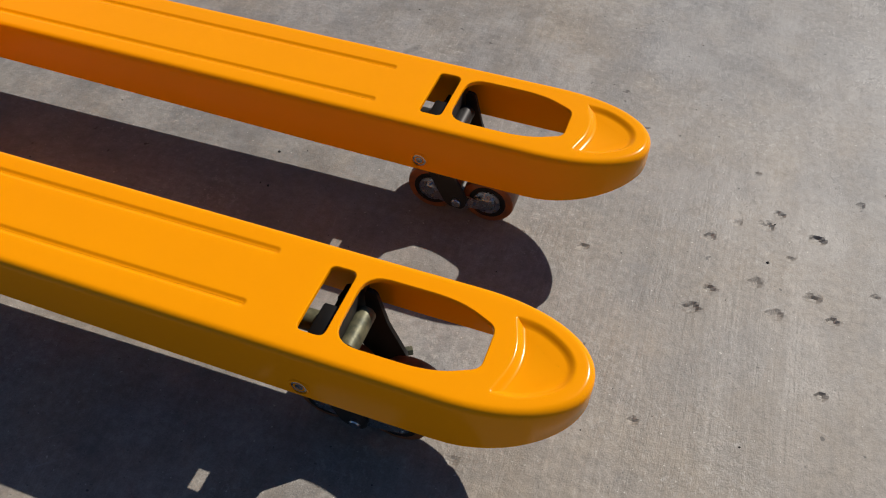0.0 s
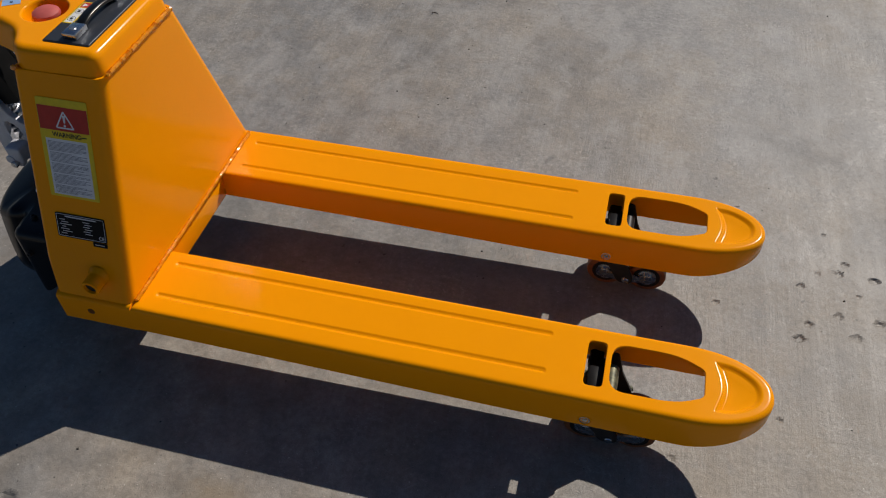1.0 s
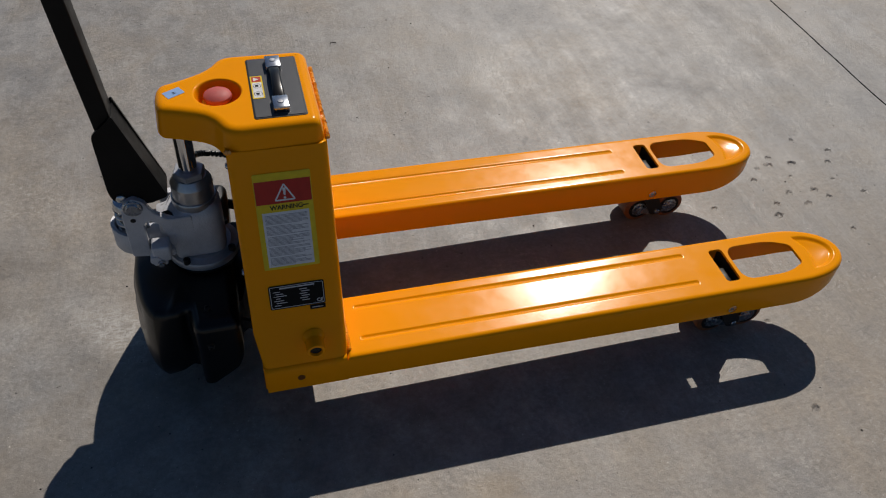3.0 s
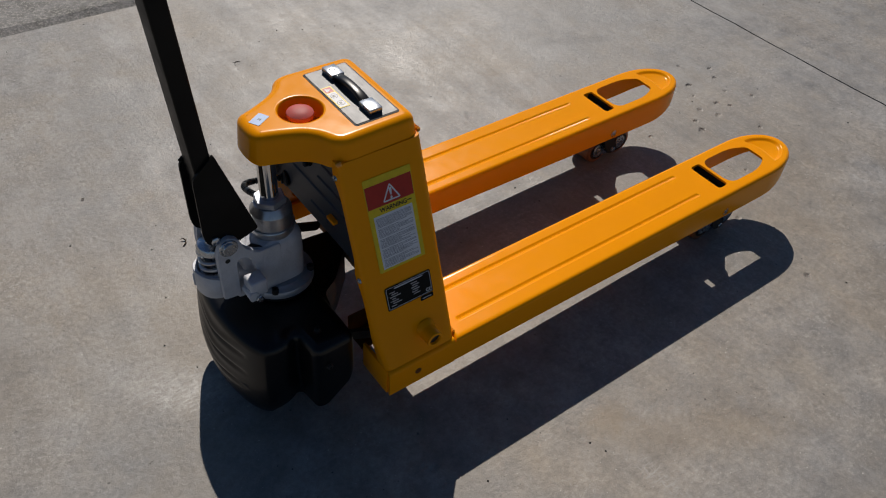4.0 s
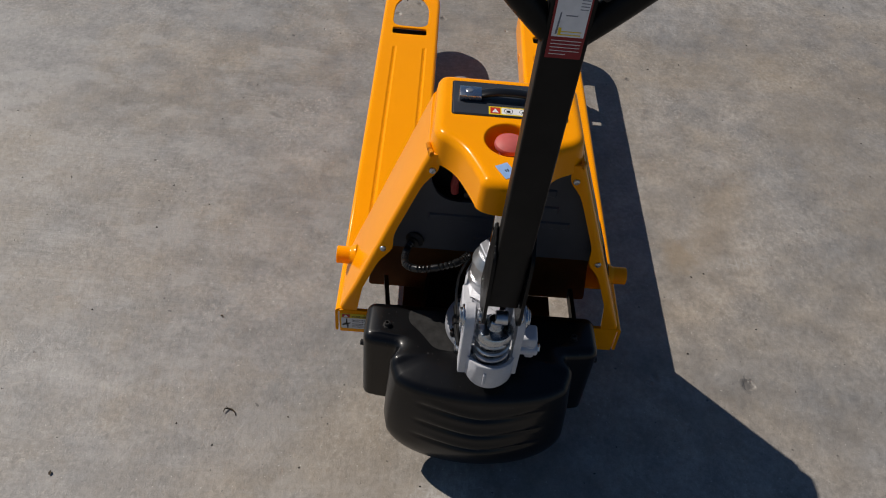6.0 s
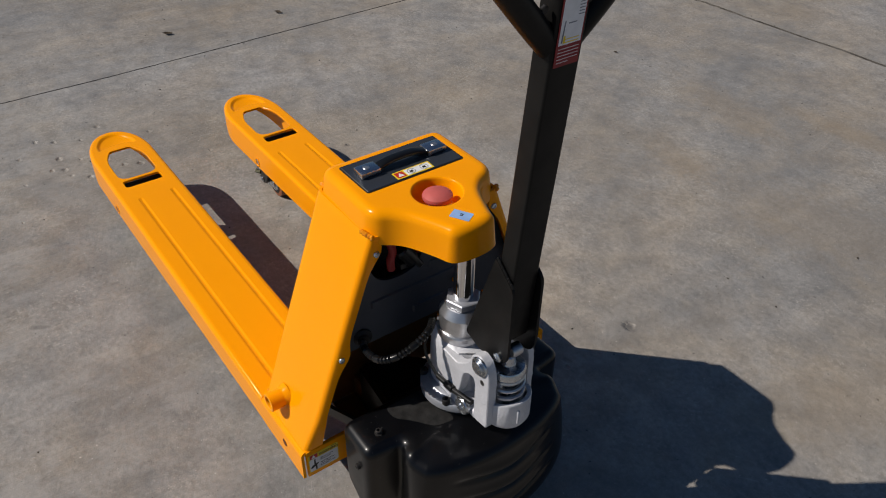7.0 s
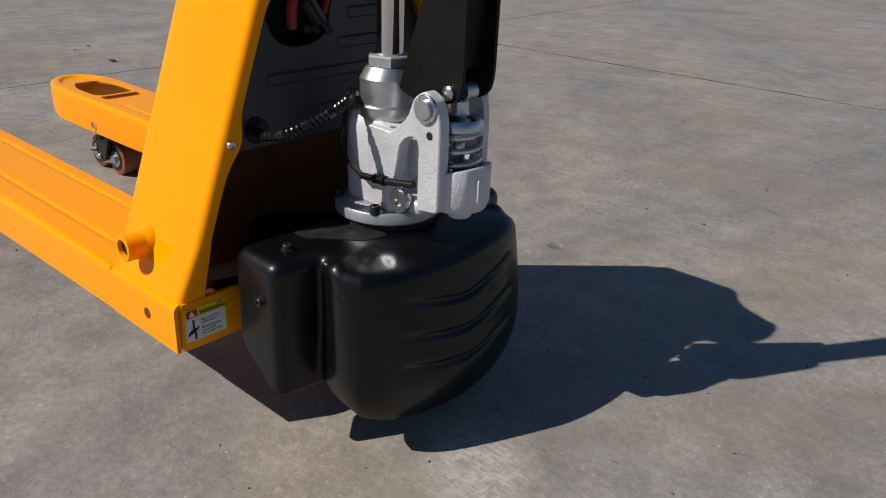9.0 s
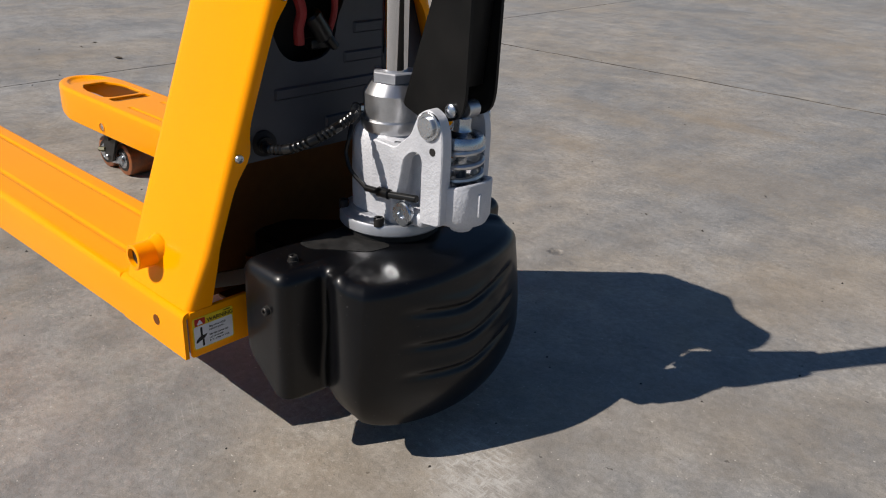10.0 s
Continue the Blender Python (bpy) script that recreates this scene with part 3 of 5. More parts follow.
def build_load_wheels(side):
    cy = side * FORK_Y
    bm = bmesh.new()
    # two link plates from the pin down to the axle between the rollers
    plate = rounded([(0.846, 0.145), (0.848, 0.112), (0.890, 0.030), (0.917, 0.027), (0.924, 0.046), (0.884, 0.120), (0.878, 0.145)], 0.010, 4)
    for dy in (-0.052, 0.046):
        rings(bm, [[Vector((p.x, cy + dy, p.y)) for p in plate], [Vector((p.x, cy + dy + 0.006, p.y)) for p in plate]])
    rod(bm, (0.857, cy - 0.070, 0.133), (0.857, cy + 0.070, 0.133), 0.0085)
    ob = part("wheel_frame", ahead(bm, side), DARK, truck, "dark steel frame carrying two tandem rollers")
    for x in (0.862, 0.951):
        bm = bmesh.new()
        w, r = 0.036, 0.041
        lathe(bm, [(0.020, -w), (r - 0.006, -w), (r - 0.0015, -w + 0.002), (r, -w + 0.006), (r, w - 0.006), (r - 0.0015, w - 0.002), (r - 0.006, w), (0.020, w)],
              (x, cy, r), (0, 1, 0), 36)
        part("roller", ahead(bm, side), TYRE, ob, "brown polyurethane load roller")
        for f in (-1, 1):
            bm = bmesh.new()
            lathe(bm, [(0.029, 0), (0.0285, 0.0012), (0.0225, 0.0012), (0.021, 0.0)], (x, cy + f * w, r), (0, f, 0), 28, (False, False))
            part("roller_core", ahead(bm, side), RUBBER, ob, "black core ring of the roller")
        for f in (-1, 1):
            bm = bmesh.new()
            lathe(bm, [(0.021, 0), (0.021, 0.002), (0.017, 0.003), (0.016, 0.0015), (0.0115, 0.0015), (0.0115, 0.006), (0.009, 0.007), (0.0, 0.007)],
                  (x, cy + f * w, r), (0, f, 0), 24, (True, False))
            part("bearing_hub", ahead(bm, side), ZINC, ob, "zinc bearing hub")
    for f in (-1, 1):
        bm = bmesh.new()
        bar = rounded([(0.850, 0.034), (0.906, 0.024), (0.963, 0.034), (0.963, 0.050), (0.906, 0.046), (0.850, 0.050)], 0.007, 4)
        ys = (cy + f * 0.040, cy + f * 0.0445)
        rings(bm, [[Vector((p.x, y, p.y)) for p in bar] for y in ys])
        part("rocker_plate", ahead(bm, side), ZINC, ob, "zinc rocker plate between the rollers")
        bm = bmesh.new()
        lathe(bm, [(0.0075, 0), (0.0075, 0.004), (0.006, 0.0055), (0.0, 0.0055)], (0.9065, cy + f * 0.052, 0.041), (0, f, 0), 18, (True, False))
        part("axle_bolt", ahead(bm, side), ZINC, ob, "zinc axle bolt")
    bm = bmesh.new()
    # push rod with its fork-shaped end, seen through the openings
    rod(bm, (0.30, cy - 0.002, 0.140), (0.852, cy - 0.002, 0.148), 0.0135, 24, 0.002)
    rod(bm, (0.892, cy - 0.030, 0.150), (0.892, cy + 0.030, 0.150), 0.0125, 24, 0.002)
    part("push_rod", ahead(bm, side), OLIVE if side < 0 else DARK, ob, "steel push rod with its forked end")
    bm = bmesh.new()
    block(bm, (0.850, cy - 0.068, 0.110), (0.8745, cy + 0.066, 0.146), 0.003)
    block(bm, (0.849, cy - 0.044, 0.140), (0.8765, cy + 0.010, 0.175), 0.004)
    part("rod_plate", ahead(bm, side), COAT, ob, "black steel lug at the rod's end")
    bm = bmesh.new()
    block(bm, (0.879, cy - 0.060, 0.090), (0.884, cy + 0.060, 0.1835), 0.001)
    part("cross_plate", ahead(bm, side), DARK, ob, "dark steel cross plate of the wheel frame")
    bm = bmesh.new()
    horn = rounded([(0.886, 0.176), (0.900, 0.174), (0.914, 0.120), (0.938, 0.066), (0.934, 0.050), (0.916, 0.056), (0.886, 0.120)], 0.006, 4)
    rings(bm, [[Vector((p.x, cy + 0.040, p.y)) for p in horn], [Vector((p.x, cy + 0.046, p.y)) for p in horn]])
    part("rocker_arm", ahead(bm, side), DARK, ob, "dark steel arm beside the rod")
    bm = bmesh.new()
    rod(bm, (0.922, cy + 0.050, 0.056), (0.938, cy + 0.059, 0.056), 0.0065, 6, 0.001)
    part("stop_pin", ahead(bm, side), OLIVE, ob, "olive hexagon stop pin")
    return ob


def mast_loop(z):
    """The folded sheet of the mast in plan: front, sides and rear flanges, with thickness."""
    y = side_y(z)
    lobe = math.exp(-((z - 0.571) / 0.022) ** 2) + math.exp(-((z - 0.383) / 0.024) ** 2)
    flange = 0.018 + 0.011 * lobe + 0.020 * max(0.0, (0.27 - z) / 0.09)
    x1 = -0.176 + 0.010 * max(0.0, (0.26 - z) / 0.07)
    turns = [(x1, -(y - flange), 0), (x1, -y, 0.013), (-0.002, -y, 0.020), (-0.002, y, 0.020), (x1, y, 0.013), (x1, y - flange, 0)]
    outer = []
    for i, (px, py, r) in enumerate(turns):
        p = Vector((px, py))
        if r == 0:
            outer.append(p)
            continue
        a, b = Vector(turns[i - 1][:2]) - p, Vector(turns[i + 1][:2]) - p
        s, e = p + a.normalized() * r, p + b.normalized() * r
        outer += [s * (1 - t) ** 2 + p * 2 * t * (1 - t) + e * t * t for t in (0, 0.15, 0.3, 0.5, 0.7, 0.85, 1)]
    inner = []
    for i, p in enumerate(outer):
        d = (outer[min(i + 1, len(outer) - 1)] - outer[max(i - 1, 0)]).normalized()
        inner.append(p + Vector((-d.y, d.x)) * 0.005)
    return [Vector((p.x, p.y, z)) for p in outer + inner[::-1]]


def weld(bm, a, b, r=0.004, step=0.0045):
    """A lumpy bead of weld."""
    a, b = Vector(a), Vector(b)
    n = max(4, int((b - a).length / step) * 2)
    pts = [a.lerp(b, k / n) + Vector((random.uniform(-1, 1), random.uniform(-1, 1), random.uniform(-1, 1))) * r * 0.16 for k in range(n + 1)]
    sweep(bm, pts, lambda s: r * (0.85 + 0.28 * abs(math.sin(s * n * math.pi / 2)) + random.uniform(-0.08, 0.08)), 8)


def build_mast():
    bm = bmesh.new()
    zs = [0.190 + (0.603 - 0.190) * k / 40 for k in range(41)]
    rings(bm, [mast_loop(z) for z in zs])
    mast = part("mast", bm, PAINT, truck, "orange folded steel mast leaning inward, open at the rear")
    bm = bmesh.new()
    block(bm, (-0.022, -0.125, 0.128), (-0.004, 0.125, 0.1885), 0.003)
    part("cross_beam", bm, PAINT, mast, "orange cross beam between the forks")
    # plate added to make the mast's inside as dark as shade would
    bm = bmesh.new()
    loop = rounded([(-0.228, 0.130), (0.228, 0.130), (0.200, 0.362), (-0.200, 0.362)], 0.010, 4)
    rings(bm, [[Vector((x, p.x, p.y)) for p in loop] for x in (-0.040, -0.028)])
    part("inner_plate", bm, SHADED_PAINT, mast, "cross plate added inside the mast, orange paint darkened as in shade")
    for s in (-1, 1):
        bm = bmesh.new()
        block(bm, (-0.168, min(s * 0.185, s * 0.272), 0.127), (-0.160, max(s * 0.185, s * 0.272), 0.1935), 0.002)
        part("rear_plate", bm, PAINT, mast, "orange end plate of the chassis")
        # folded plate, its shade put into the colour as a brown
        bm = bmesh.new()
        block(bm, (-0.150, min(s * 0.096, s * 0.102), 0.127), (-0.042, max(s * 0.096, s * 0.102), 0.180), 0.0015)
        block(bm, (-0.150, min(s * 0.100, s * 0.153), 0.127), (-0.042, max(s * 0.100, s * 0.153), 0.133), 0.0015)
        part("inner_plate", bm, SHADED_PAINT, mast, "folded inner chassis plate, orange paint darkened as in shade")
        # tow tube through the mast's side
        bm = bmesh.new()
        y0, y1, tx, tz = side_y(0.241) - 0.02, 0.288, -0.066, 0.241
        lathe(bm, [(0.0175, 0), (0.0175, y1 - y0 - 0.001), (0.0165, y1 - y0), (0.0125, y1 - y0), (0.0120, y1 - y0 - 0.001), (0.0120, 0.004), (0, 0.004)], (tx, s * y0, tz), (0, s, 0), 28, (True, False))
        lathe(bm, [(0.023, 0), (0.0215, 0.005), (0.0185, 0.009), (0.0175, 0.012)], (tx, s * (side_y(tz) - 0.006), tz), (0, s, 0), 28, (False, False))
        part("tie_tube", bm, PAINT, mast, "orange short round tube with open end")
        bm = bmesh.new()
        lathe(bm, [(0.0119, 0), (0.0119, 0.02), (0, 0.02)], (tx, s * (y1 - 0.026), tz), (0, s, 0), 20, (True, False))
        part("tube_bore", bm, DARK, mast, "dark bore of the tube")
        for z in (0.571, 0.383):
            bm = bmesh.new()
            sx, sy = -0.176, s * (side_y(z) - (0.020 if z > 0.5 else 0.0135))
            lathe(bm, [(0.0058, 0), (0.0058, 0.001), (0.0048, 0.003), (0.0022, 0.0036), (0.0016, 0.0022), (0, 0.0022)], (sx, sy, z), (-1, 0, 0), 16, (True, False))
            part("screw", bm, ZINC, mast, "zinc cross-head screw")
    bm = bmesh.new()
    weld(bm, (0.001, -0.262, 0.196), (0.001, 0.262, 0.196), 0.0042)
    part("weld_bead", bm, BEAD, mast, "painted weld bead across the forks")
    for s in (-1, 1):
        bm = bmesh.new()
        weld(bm, (-0.176, s * (side_y(0.600) - 0.006), 0.602), (-0.150 if s > 0 else -0.168, s * (side_y(0.602) + 0.001), 0.605), 0.0042)
        part("weld_bead", bm, BEAD, mast, "painted weld lump at the cover's corner")
    bm = bmesh.new()
    weld(bm, (-0.001, -0.112, 0.604), (-0.001, 0.112, 0.604), 0.0042)
    part("weld_bead", bm, BEAD, mast, "painted weld bead at the cover")
    return mast


def build_labels(mast):
    tilt = Vector((0, SLOPE, 1)).normalized()
    s = Sheet((-0.139, -side_y(0.390) - 0.0006, 0.390), (1, 0, 0), tilt)
    w, h = 0.100, 0.184
    bm = bmesh.new()
    s.rect(bm, 0, 0, w, h, 0, 0.0006, 0.003)
    lab = part("warning_label", bm, YELLOW_INK, mast, "yellow warning sticker with red band and small print")
    bm = bmesh.new()
    s.rect(bm, 0.0015, h - 0.057, w - 0.0015, h - 0.014, 0.0006, 0.0008, 0)
    part("red_band", bm, RED_INK, lab)
    bm = bmesh.new()
    s.rect(bm, 0.009, 0.005, w - 0.009, h - 0.073, 0.0006, 0.0008, 0)
    part("text_panel", bm, WHITE_INK, lab)
    bm = bmesh.new()
    y = h - 0.079
    k = 0
    while y > 0.008:
        short = random.choice((0.0, 0.0, 0.0, 0.01, 0.03))
        if k % 9 != 8:
            s.rect(bm, 0.013, y, w - 0.013 - short, y + 0.0008, 0.0008, 0.0009)
        y -= 0.0023
        k += 1
    part("small_print", bm, LINE_INK, lab)
    bm = bmesh.new()
    cx, cy, r = w / 2 + 0.002, h - 0.0375, 0.0195
    tri = rounded([(cx - r, cy - r * 0.78), (cx + r, cy - r * 0.78), (cx, cy + r * 0.95)], 0.005, 4)
    hole = inset(tri, 0.0028)
    for a, b in ((0.0008, 0.0009),):
        lo = [bm.verts.new(s.at(p.x, p.y, b)) for p in tri]
        hi = [bm.verts.new(s.at(p.x, p.y, b)) for p in hole]
        bridge(bm, lo, hi)
    s.slab(bm, rounded([(cx - 0.0016, cy - 0.005), (cx + 0.0016, cy - 0.005), (cx + 0.003, cy + 0.009), (cx - 0.003, cy + 0.009)], 0.0012, 3), 0.0008, 0.0009)
    s.slab(bm, ring2d(cx, cy - 0.0095, 0.0024, 14), 0.0008, 0.0009)
    part("triangle_sign", bm, WHITE_INK, lab)
    bm = bmesh.new()
    s.words(bm, "WARNING", 0.024, h - 0.0685, 0.0118, 0.0008)
    s.rect(bm, 0.0815, h - 0.0655, 0.0915, h - 0.0635, 0.0006, 0.0008)
    part("heading", bm, BLACK_INK, lab)

    z0 = 0.3125
    s = Sheet((-0.138, -side_y(z0) - 0.0006, z0), (1, 0, 0), tilt)
    w, h = 0.102, 0.049
    bm = bmesh.new()
    s.rect(bm, 0, 0, w, h, 0, 0.0008, 0.004)
    s.rect(bm, w - 0.030, -0.010, w - 0.001, -0.001, 0, 0.0008, 0.001)
    plate = part("rating_plate", bm, PLATE_INK, mast, "black rating plate with silver print")
    bm = bmesh.new()
    frame2 = rounded([(0.002, 0.002), (w - 0.002, 0.002), (w - 0.002, h - 0.002), (0.002, h - 0.002)], 0.003, 4)
    inner2 = inset(frame2, 0.0011)
    bridge(bm, [bm.verts.new(s.at(p.x, p.y, 0.0011)) for p in frame2], [bm.verts.new(s.at(p.x, p.y, 0.0011)) for p in inner2])
    s.rect(bm, 0.020, h - 0.0075, 0.084, h - 0.0050, 0.0009, 0.0011)
    for k in range(7):
        s.rect(bm, 0.008 + 0.004 * (k % 2), h - 0.0135 - 0.0047 * k, 0.020 + 0.006 * (k % 3), h - 0.0120 - 0.0047 * k, 0.0009, 0.0011)
        if k < 6:
            s.rect(bm, 0.056 + 0.003 * (k % 2), h - 0.0135 - 0.0047 * k, 0.070 + 0.004 * (k % 2), h - 0.0120 - 0.0047 * k, 0.0009, 0.0011)
    s.words(bm, "CE", 0.086, 0.0055, 0.0095, 0.0011)
    s.rect(bm, w - 0.026, -0.0065, w - 0.006, -0.0050, 0.0009, 0.0011)
    part("plate_print", bm, SILVER_INK, plate)

    # crush warning on the chassis end plate
    s = Sheet((-0.1683, 0.270, 0.138), (0, -1, 0), (0, 0, 1))
    w, h = 0.060, 0.046
    bm = bmesh.new()
    s.rect(bm, 0, 0, w, h, 0, 0.0005, 0.004)
    lab = part("crush_label", bm, YELLOW_INK, mast, "small yellow sticker warning of moving parts")
    bm = bmesh.new()
    s.rect(bm, 0.0015, 0.0015, w - 0.0015, h - 0.0125, 0.0005, 0.0007, 0.003)
    part("text_panel", bm, WHITE_INK, lab)
    bm = bmesh.new()
    s.rect(bm, 0.003, h - 0.0115, 0.0185, h - 0.0015, 0.0005, 0.0007, 0.001)
    part("red_band", bm, RED_INK, lab)
    bm = bmesh.new()
    t = rounded([(0.0060, h - 0.0103), (0.0150, h - 0.0103), (0.0105, h - 0.0028)], 0.001, 2)
    s.slab(bm, t, 0.0007, 0.0009)
    part("triangle_sign", bm, WHITE_INK, lab)
    bm = bmesh.new()
    s.words(bm, "WARNING", 0.0210, h - 0.0105, 0.0080, 0.0007)
    s.rect(bm, 0.046, h - 0.0030, 0.056, h - 0.0018, 0.0005, 0.0007)
    s.words(bm, "Stay clear of all", 0.023, 0.0265, 0.0041, 0.0009)
    s.words(bm, "moving parts.", 0.023, 0.0222, 0.0041, 0.0009)
    s.words(bm, "Moving parts can", 0.023, 0.0148, 0.0041, 0.0009)
    s.words(bm, "cut or crush", 0.023, 0.0105, 0.0041, 0.0009)
    s.words(bm, "feet, arms or legs.", 0.023, 0.0062, 0.0041, 0.0009)
    s.rect(bm, 0.0105, 0.018, 0.0135, 0.031, 0.0007, 0.0009)
    s.rect(bm, 0.0125, 0.003, 0.0155, 0.013, 0.0007, 0.0009)
    s.slab(bm, rounded([(0.003, 0.009), (0.010, 0.012), (0.016, 0.014), (0.021, 0.020), (0.014, 0.0185), (0.009, 0.018), (0.004, 0.014)], 0.002, 3), 0.0007, 0.0009)
    part("heading", bm, BLACK_INK, lab)


def build_top_cover():
    half = [(-0.004, 0.121, 0.028), (-0.170, 0.124, 0.030), (-0.194, 0.083, 0.028), (-0.250, 0.056, 0.045), (-0.287, 0.044, 0.040)]
    # the nose is drawn in a little on its shaded side
    order = [(x, y) for x, y, _ in half] + [(x, -y * (0.86 if x < -0.19 else 1.0)) for x, y, _ in half[::-1]]
    radii = [r for *_, r in half] + [r for *_, r in half[::-1]]
    line = rounded(order, radii, 8)

    def low(x):
        t = max(0.0, min(1.0, (-0.150 - x) / 0.03))
        return 0.600 - 0.015 * t

    bm = bmesh.new()
    top = 0.6435
    inner = inset(line, 0.006)
    loops = [[Vector((p.x, p.y, low(p.x) + 0.012)) for p in inner], [Vector((p.x, p.y, low(p.x))) for p in inset(line, 0.003)], [Vector((p.x, p.y, low(p.x) + 0.002)) for p in line]]
    r = 0.016
    for k in range(8):
        a = math.pi / 2 * k / 7
        loops.append(flat3(inset(line, 0.004 + r * (1 - math.cos(a))), top - r + r * math.sin(a)))
    loops.append(flat3(inset(line, 0.004 + r + 0.003), top))
    made = rings(bm, loops, (True, False))
    bowl = ring2d(-0.175, 0.0, 0.0425, 40)
    ring = press(bm, bowl, top, [(0.0015, 0.0008), (0.003, 0.004), (0.005, 0.022), (0.007, 0.035)])
    fill(bm, [made[-1], ring])
    cover = part("top_cover", bm, PAINT, truck, "orange rounded top cover with a nose over the lift rod", 40)

    bm = bmesh.new()
    c = (-0.176, 0.000, 0.6083)
    lathe(bm, [(0.015, 0), (0.015, 0.016), (0.019, 0.0185), (0.0240, 0.0235), (0.0247, 0.0268), (0.0235, 0.0305), (0.0185, 0.0340), (0.0100, 0.0362), (0, 0.0368)], c, (0, 0, 1), 36, (True, False))
    part("stop_button", bm, RED, cover, "red mushroom emergency stop button")
    bm = bmesh.new()
    block(bm, (-0.204, -0.010, 0.6083), (-0.196, 0.002, 0.628), 0.001)
    part("button_tag", bm, YELLOW_INK, cover, "small yellow tag in the recess")
    bm = bmesh.new()
    u, v = Vector((0.866, 0.5, 0)), Vector((-0.5, 0.866, 0))
    sh = Sheet(Vector((-0.249, 0.0085, top + 0.0002)) - u * 0.016 - v * 0.0105, u, v)
    sh.rect(bm, 0, 0, 0.032, 0.021, 0, 0.0004, 0.0008)
    st = part("sticker", bm, BLUE_INK, cover, "small pale blue square sticker")
    bm = bmesh.new()
    sh.rect(bm, 0.0130, 0.0070, 0.0190, 0.0090, 0.0004, 0.0006, 0.0004)
    sh.rect(bm, 0.0135, 0.0105, 0.0185, 0.0125, 0.0004, 0.0006, 0.0004)
    part("sticker_mark", bm, BLACK_INK, st)

    # battery lid with its carrying handle
    bm = bmesh.new()
    lid_line = rounded([(-0.118, -0.091), (-0.032, -0.091), (-0.032, 0.091), (-0.118, 0.091)], 0.003, 3)
    rings(bm, [flat3(lid_line, top - 0.004), flat3(lid_line, top + 0.0012), flat3(inset(lid_line, 0.0008), top + 0.002)])
    lid = part("battery_lid", bm, LID, truck, "dark grey textured battery lid with carrying handle")
    bm = bmesh.new()
    loop_o, loop_i = inset(lid_line, -0.0022), inset(lid_line, 0.0004)
    rings(bm, [flat3(loop_o, top - 0.002), flat3(loop_o, top + 0.0008), flat3(loop_i, top + 0.0012)], (False, False))
    part("lid_seal", bm, RUBBER, lid, "black rubber edge")
    z0 = top + 0.002
    for s in (-1, 1):
        bm = bmesh.new()
        block(bm, (-0.086, s * 0.064 - 0.018, z0), (-0.059, s * 0.064 + 0.018, z0 + 0.011), 0.0018)
        part("handle_bracket", bm, ZINC, lid, "folded zinc handle end cap")
        bm = bmesh.new()
        lathe(bm, [(0.0058, 0), (0.0058, 0.0006), (0.0045, 0.0016), (0, 0.0018)], (-0.0725, s * 0.066, z0 + 0.0108), (0, 0, 1), 16, (True, False))
        part("bracket_rivet", bm, STEEL, lid, "steel rivet")
    bm = bmesh.new()
    n = 28
    loops = []
    for k in range(n + 1):
        t = -1 + 2 * k / n
        y, z = t * 0.050, z0 + 0.004 + 0.0085 * (1 - abs(t) ** 2.6)
        wx, hz = 0.0105 - 0.0015 * (1 - t * t), 0.0042
        loops.append([Vector((-0.0725 + wx * math.copysign(abs(math.cos(a)) ** 0.6, math.cos(a)), y, z + hz * math.copysign(abs(math.sin(a)) ** 0.7, math.sin(a)))) for a in [2 * math.pi * i / 16 for i in range(16)]])
    rings(bm, loops)
    part("handle_grip", bm, GLOSS_BLACK, lid, "black flexible carrying grip")
    sh = Sheet((-0.117, 0.034, z0 + 0.0002), (0, -1, 0), (1, 0, 0))
    bm = bmesh.new()
    sh.rect(bm, 0, 0, 0.070, 0.021, 0, 0.0004, 0.001)
    ic = part("icon_label", bm, YELLOW_INK, lid, "yellow sticker with round pictograms")
    bm = bmesh.new()
    sh.rect(bm, 0.0025, 0.0025, 0.0185, 0.0185, 0.0004, 0.0005, 0.0005)
    part("red_band", bm, RED_INK, ic)
    bm = bmesh.new()
    sh.slab(bm, rounded([(0.0050, 0.0055), (0.0160, 0.0055), (0.0105, 0.0155)], 0.001, 2), 0.0005, 0.0006)
    sh.rect(bm, 0.0205, 0.0025, 0.0675, 0.0185, 0.0004, 0.0005, 0.0005)
    part("icon_panel", bm, WHITE_INK, ic)
    bm = bmesh.new()
    for cx in (0.0315, 0.0560):
        o, i2 = ring2d(cx, 0.0105, 0.0072, 20), ring2d(cx, 0.0105, 0.0064, 20)
        bridge(bm, [bm.verts.new(sh.at(p.x, p.y, 0.0007)) for p in o], [bm.verts.new(sh.at(p.x, p.y, 0.0007)) for p in i2])
        sh.rect(bm, cx - 0.0032, 0.007, cx + 0.0030, 0.0125, 0.0005, 0.0007, 0.001)
    part("icon_print", bm, BLACK_INK, ic)
    return cover


